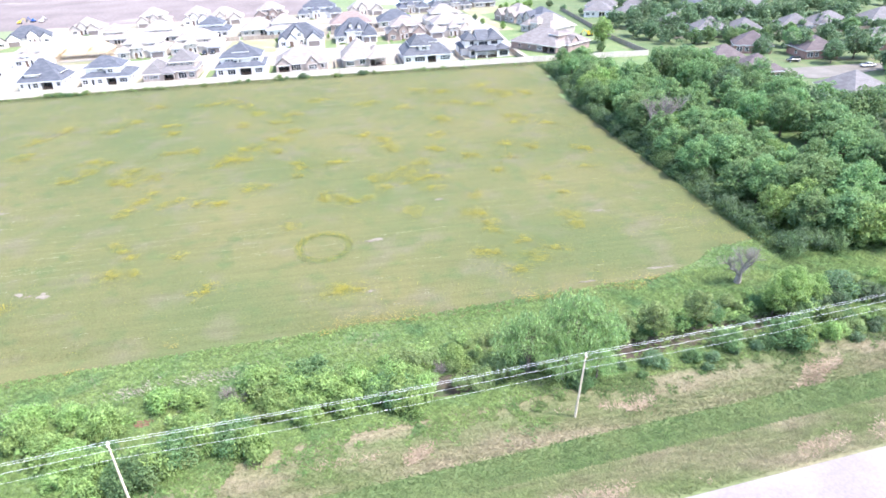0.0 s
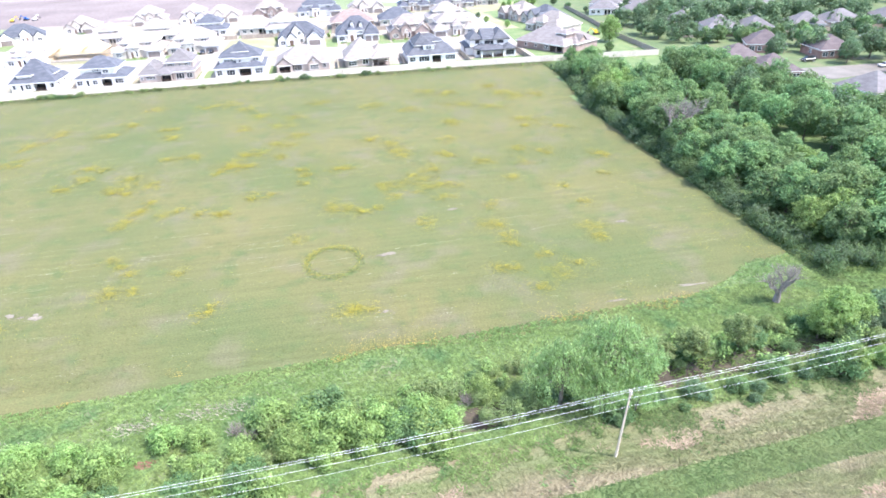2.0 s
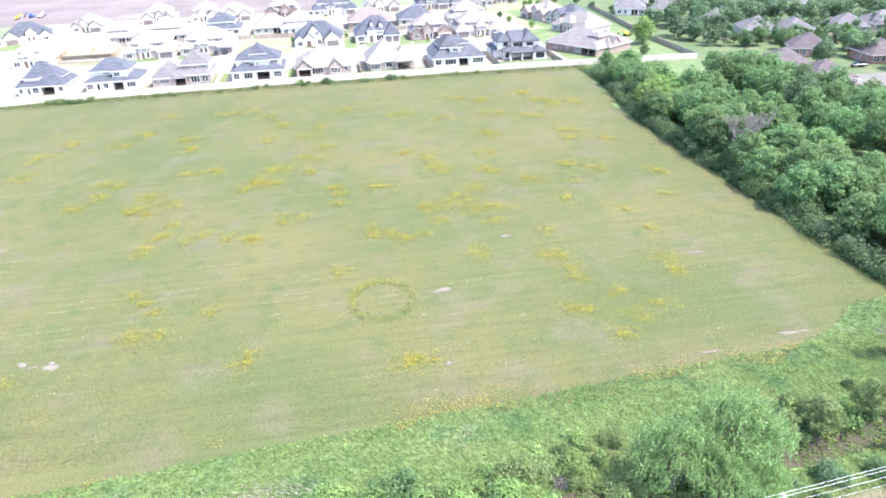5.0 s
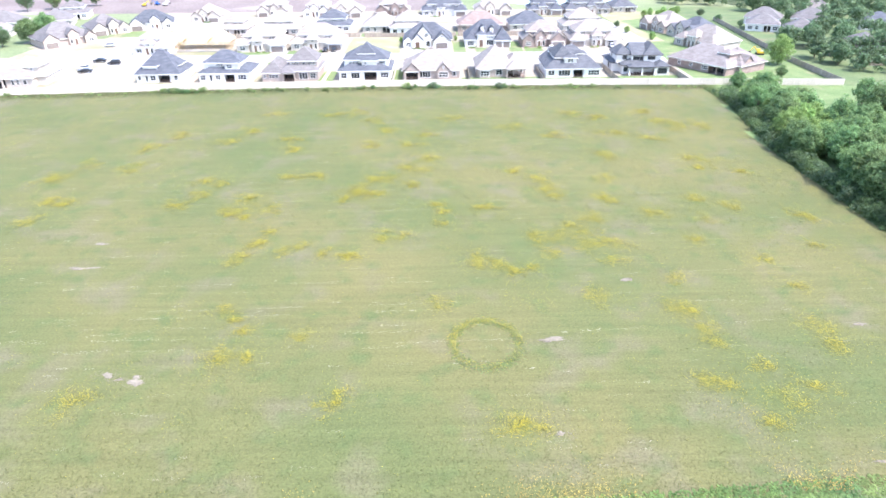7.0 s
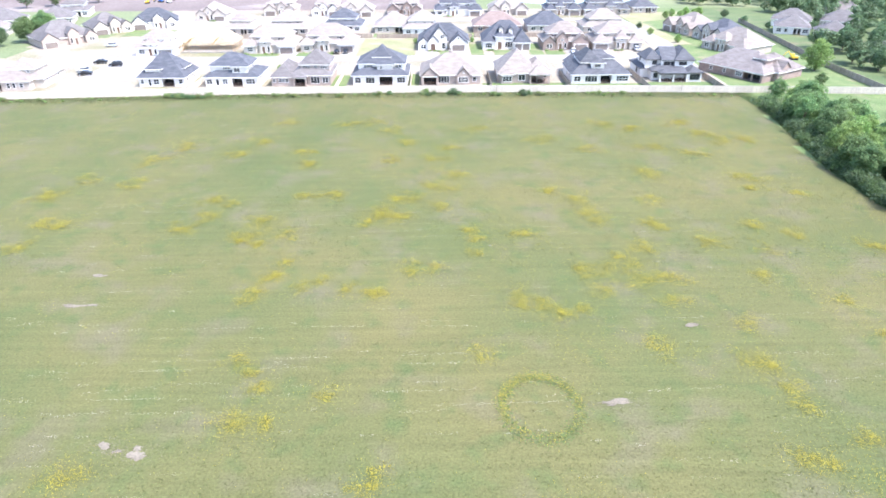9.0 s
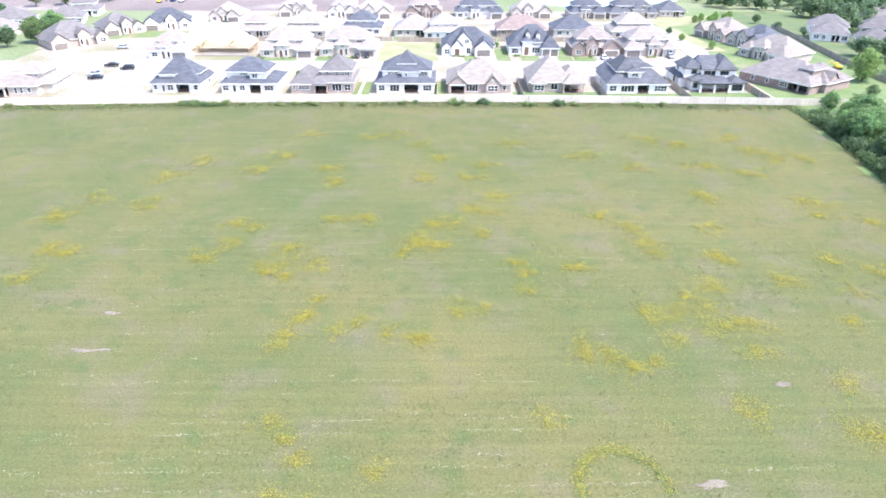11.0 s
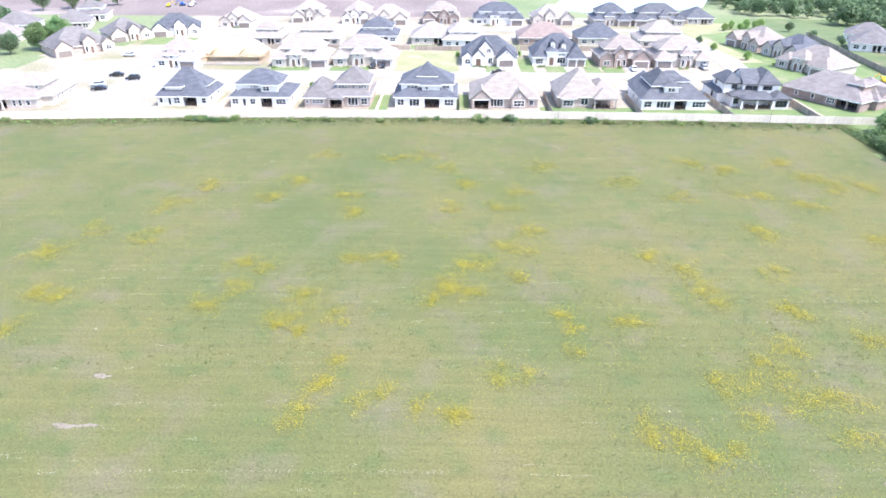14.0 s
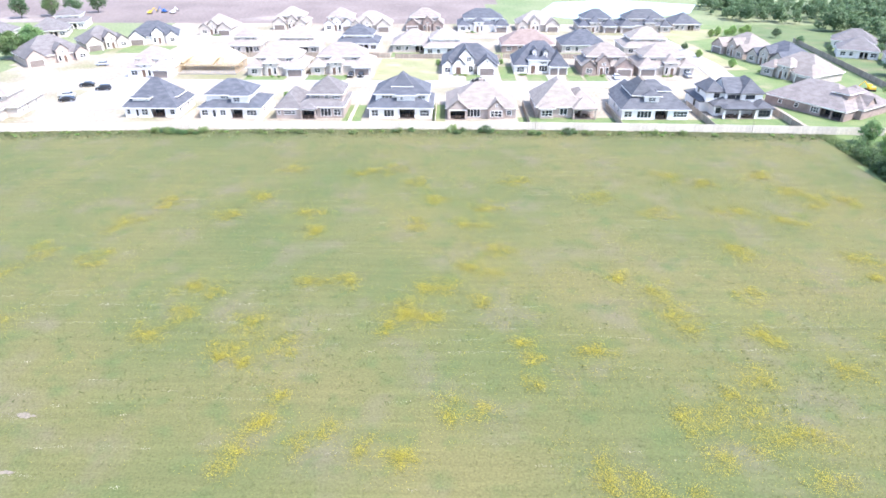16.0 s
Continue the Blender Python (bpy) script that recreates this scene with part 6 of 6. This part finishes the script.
MIDDLE_DRIFTS = [(26.9, -105.7, 1.4), (81.7, -104.9, 1.8), (-12.9, -104.5, 1.9), (34.5, -104.2, 1.9), (-6.5, -103.8, 2.0), (25.5, -102.8, 1.4), (76.5, -102.0, 1.8), (-24.9, -101.6, 2.0), (59.4,
    -101.4, 1.4), (58.0, -100.0, 1.4), (7.5, -99.7, 1.3), (-48.7, -99.1, 2.0), (-51.2, -99.0, 1.9), (-12.0, -98.7, 2.0), (48.8, -97.9, 1.9), (-22.7, -97.3, 2.0), (13.6, -97.1,
    1.9), (10.9, -96.2, 1.9), (48.7, -95.0, 1.9), (9.2, -94.7, 2.0), (20.5, -92.8, 1.9), (-19.6, -90.8, 1.3), (61.1, -90.4, 1.9), (47.5, -89.8, 1.9), (-24.3, -89.2, 2.0), (11.9,
    -88.7, 1.9), (15.4, -88.5, 1.9), (91.4, -87.5, 1.8), (-5.1, -86.9, 2.0), (0.0, -86.7, 2.0), (-55.5, -86.2, 1.9), (-58.5, -86.1, 2.0), (83.4, -84.9, 1.8)]
FAR_DRIFTS = [(42.4, -84.7, 1.9), (19.8, -82.6, 2.8), (-42.3, -79.8, 2.4), (84.7, -78.8, 2.8), (-52.4, -77.0, 2.4), (65.2, -76.1, 2.8), (22.9, -75.8, 2.4), (-8.3, -69.8, 2.4), (-44.9, -68.1,
    2.4), (10.4, -67.2, 2.4), (19.3, -67.1, 2.4), (79.6, -63.7, 2.8), (-26.8, -63.0, 2.4), (-11.0, -61.5, 2.4), (55.3, -60.4, 2.8), (69.4, -60.2, 2.8), (22.7, -59.6, 2.4), (-40.7,
    -58.0, 2.4), (88.9, -55.9, 2.8), (12.8, -55.7, 2.4), (-22.5, -54.9, 2.4), (95.3, -54.4, 2.8), (45.8, -53.8, 2.8), (85.4, -50.3, 2.8), (7.8, -47.0, 2.4), (68.9, -46.0, 2.8),
    (30.1, -45.1, 2.4), (63.9, -42.9, 2.8), (83.0, -40.9, 2.8), (-3.8, -40.7, 2.4), (-19.2, -39.2, 2.4), (3.5, -38.9, 2.4)]
fl, leafy = [], []
for x, y, s in ROADSIDE_DRIFTS + NEAR_DRIFTS + MIDDLE_DRIFTS + FAR_DRIFTS:
    k = int((400 if y < -110 else 520) * s ** 1.5)
    sub = rng.normal(size=(10, 2)) * s * 0.62
    who = rng.integers(0, 10, k)
    loose = np.where(rng.uniform(0, 1, k) < 0.3, 1.2, 0.3)[:, None] * s
    fl.append(np.array([x, y]) + sub[who] + rng.normal(size=(k, 2)) * loose)
    leafy.append((np.array([x, y]) + sub[who] + rng.normal(size=(k, 2)) * loose * 1.3)[::2])
a = rng.uniform(0, 2 * np.pi, 3600)
rr = 1 + rng.normal(size=3600) * 0.1
fl.append(np.stack([31.8 + 4.4 * rr * np.cos(a), -147.0 + 5.1 * rr * np.sin(a)], 1)[rng.uniform(0, 1, 3600) < 0.6 + 0.4 * np.cos(a - 2.2)])
n = 1000000
px, py = rng.uniform(-150, 104, n), rng.uniform(-171, -12, n)
dens = 0.8 * waves(px, py, 0.09, 3) + 0.9 * waves(px, py * 0.6, 0.3, 4) + 0.6 * waves(px, py * 0.6, 0.9, 5)
dens += np.where(px > 20, 0.2, -0.1) + np.where(px > 60, 0.4, 0) + np.where(py > -100, 0.5, 0) + np.where(py > -60, 0.25, 0) + np.where((py > -105) & (px > 5), 0.25, 0)
keep = rng.uniform(0, 1, n) < 0.6 * np.clip(dens * 0.36 - np.where(py > -110, 0.10, 0.27), 0.012, 0.36)
fl.append(np.stack([px, py], 1)[keep])
leafy.append(np.stack([px, py], 1)[keep][::3] + rng.normal(size=(len(px[keep][::3]), 2)) * 0.3)
n = 20000                                        # larger tufts in the far half
qx, qy = rng.uniform(-120, 103, n), rng.uniform(-115, -14, n)
qk = rng.uniform(0, 1, n) < np.clip(0.4 + 0.4 * waves(qx, qy, 0.09, 61) + 0.3 * waves(qx, qy, 0.4, 62), 0.05, 0.9)
qx, qy = np.repeat(qx[qk], 3), np.repeat(qy[qk], 3)
blades("meadow_tufts", np.stack([qx + rng.normal(size=len(qx)) * 0.2, qy + rng.normal(size=len(qy)) * 0.12], 1), 0.2, M["clump_blade"], "larger green tufts in the far half of the meadow", 0.5)
a = rng.uniform(0, 2 * np.pi, 2400)
rr = 1 + rng.normal(size=2400) * 0.11
blades("ring_grass", np.stack([31.8 + 4.4 * rr * np.cos(a), -147.0 + 5.1 * rr * np.sin(a)], 1), 0.17, M["ditch_blade"], "ring of greener grass in the meadow", 0.5)
fl = np.concatenate(fl)
fl = fl[(fl[:, 0] < 103.5) & (fl[:, 1] > -171.5)]
n = 120000                                       # thin yellow-green growth, mostly in the far and eastern parts
wx, wy = rng.uniform(-60, 103, n), rng.uniform(-125, -16, n)
wash = 0.6 * waves(wx, wy, 0.12, 81) + 0.6 * waves(wx, wy, 0.4, 82) + np.where(wx > 45, 0.35, 0) - 0.15
leafy.append(np.stack([wx, wy], 1)[rng.uniform(0, 1, n) < np.clip(wash, 0, 0.7)])
leafy = np.concatenate(leafy)
leafy = leafy[(leafy[:, 0] < 103.5) & (leafy[:, 1] > -171.5)]
blades("flower_stems", leafy, 0.13, M["drift_blade"], "yellow-green stems and leaves under the wildflowers", 0.5, category="flowers")
blades("yellow_flowers", fl, 0.037, M["flower"], "yellow wildflowers in drifts through the grass", flat=True, category="flowers")
n = 9000
px = rng.uniform(-30, 104, n)
py = np.array([field_edge(x) for x in px]) + np.abs(rng.normal(size=n)) * 1.6
keep = waves(px, py, 0.3, 8) > np.where(px > 45, 0.55, 0.2)
blades("orange_flowers", np.stack([px, py], 1)[keep], 0.05, M["flower_rust"], "orange wildflowers along the field edge", flat=True, category="flowers")


def patch(x, y, rx, ry, seed, material, name, label, category):
    """A ragged low patch of bare soil with fingers and crumbs."""
    r = random.Random(seed)
    bm = bmesh.new()
    for k in range(5):                           # overlapping tongues, each a little higher than the last
        cx, cy, f = (r.gauss(0, 0.45) * rx, r.gauss(0, 0.4) * ry, r.uniform(0.35, 0.75)) if k else (0, 0, 0.8)
        c = bm.verts.new((cx, cy, 0.05 + k * 0.006))
        ring = [bm.verts.new((cx + f * rx * r.uniform(0.45, 1.15) * math.cos(i * 0.2618), cy + f * ry * r.uniform(0.45, 1.15) * math.sin(i * 0.2618), 0.012 + k * 0.006)) for i in range(24)]
        for i in range(24):
            bm.faces.new((c, ring[i], ring[(i + 1) % 24]))
    me = bpy.data.meshes.new(name)
    bm.to_mesh(me), bm.free()
    me.materials.append(material)
    thing(name, pose(x, y, 0.004), label, category, "bare patches", data=me)


BARE = ((41.0, -146.4, 1.9, 0.45), (-15.7, -152.2, 0.9, 0.7), (-11.5, -153.7, 1.2, 0.9), (-13.7, -153.1, 0.6, 0.3), (-32.6, -117.1, 1.3, 0.5), (-32.4, -125.4, 2.0, 0.5), (38.8, -163.4, 0.5, 0.4), (54.9, -131.2, 1.2, 0.5),
        (83.2, -144.0, 1.0, 0.4), (72, -168.0, 2.2, 0.35), (84, -166.5, 2.0, 0.35))
crumbs = []
for i, (x, y, rx, ry) in enumerate(BARE):
    patch(x, y, rx, ry, i, M["bare"], "bare_patch", "bare pale soil patch in the meadow", "soil")
    crumbs.append(np.array([x, y]) + rng.normal(size=(260, 2)) * np.array([rx * 1.1 + 0.5, ry * 0.9 + 0.1]))
blades("soil_crumbs", np.concatenate(crumbs), 0.1, M["bare"], "pale crumbs and dry stalks round the bare patches", 0.4, category="soil")
patch(11.3, -186.5, 1.5, 0.9, 40, M["brown_hole"], "brown_mound", "dark brown soil heap among bushes", "soil")
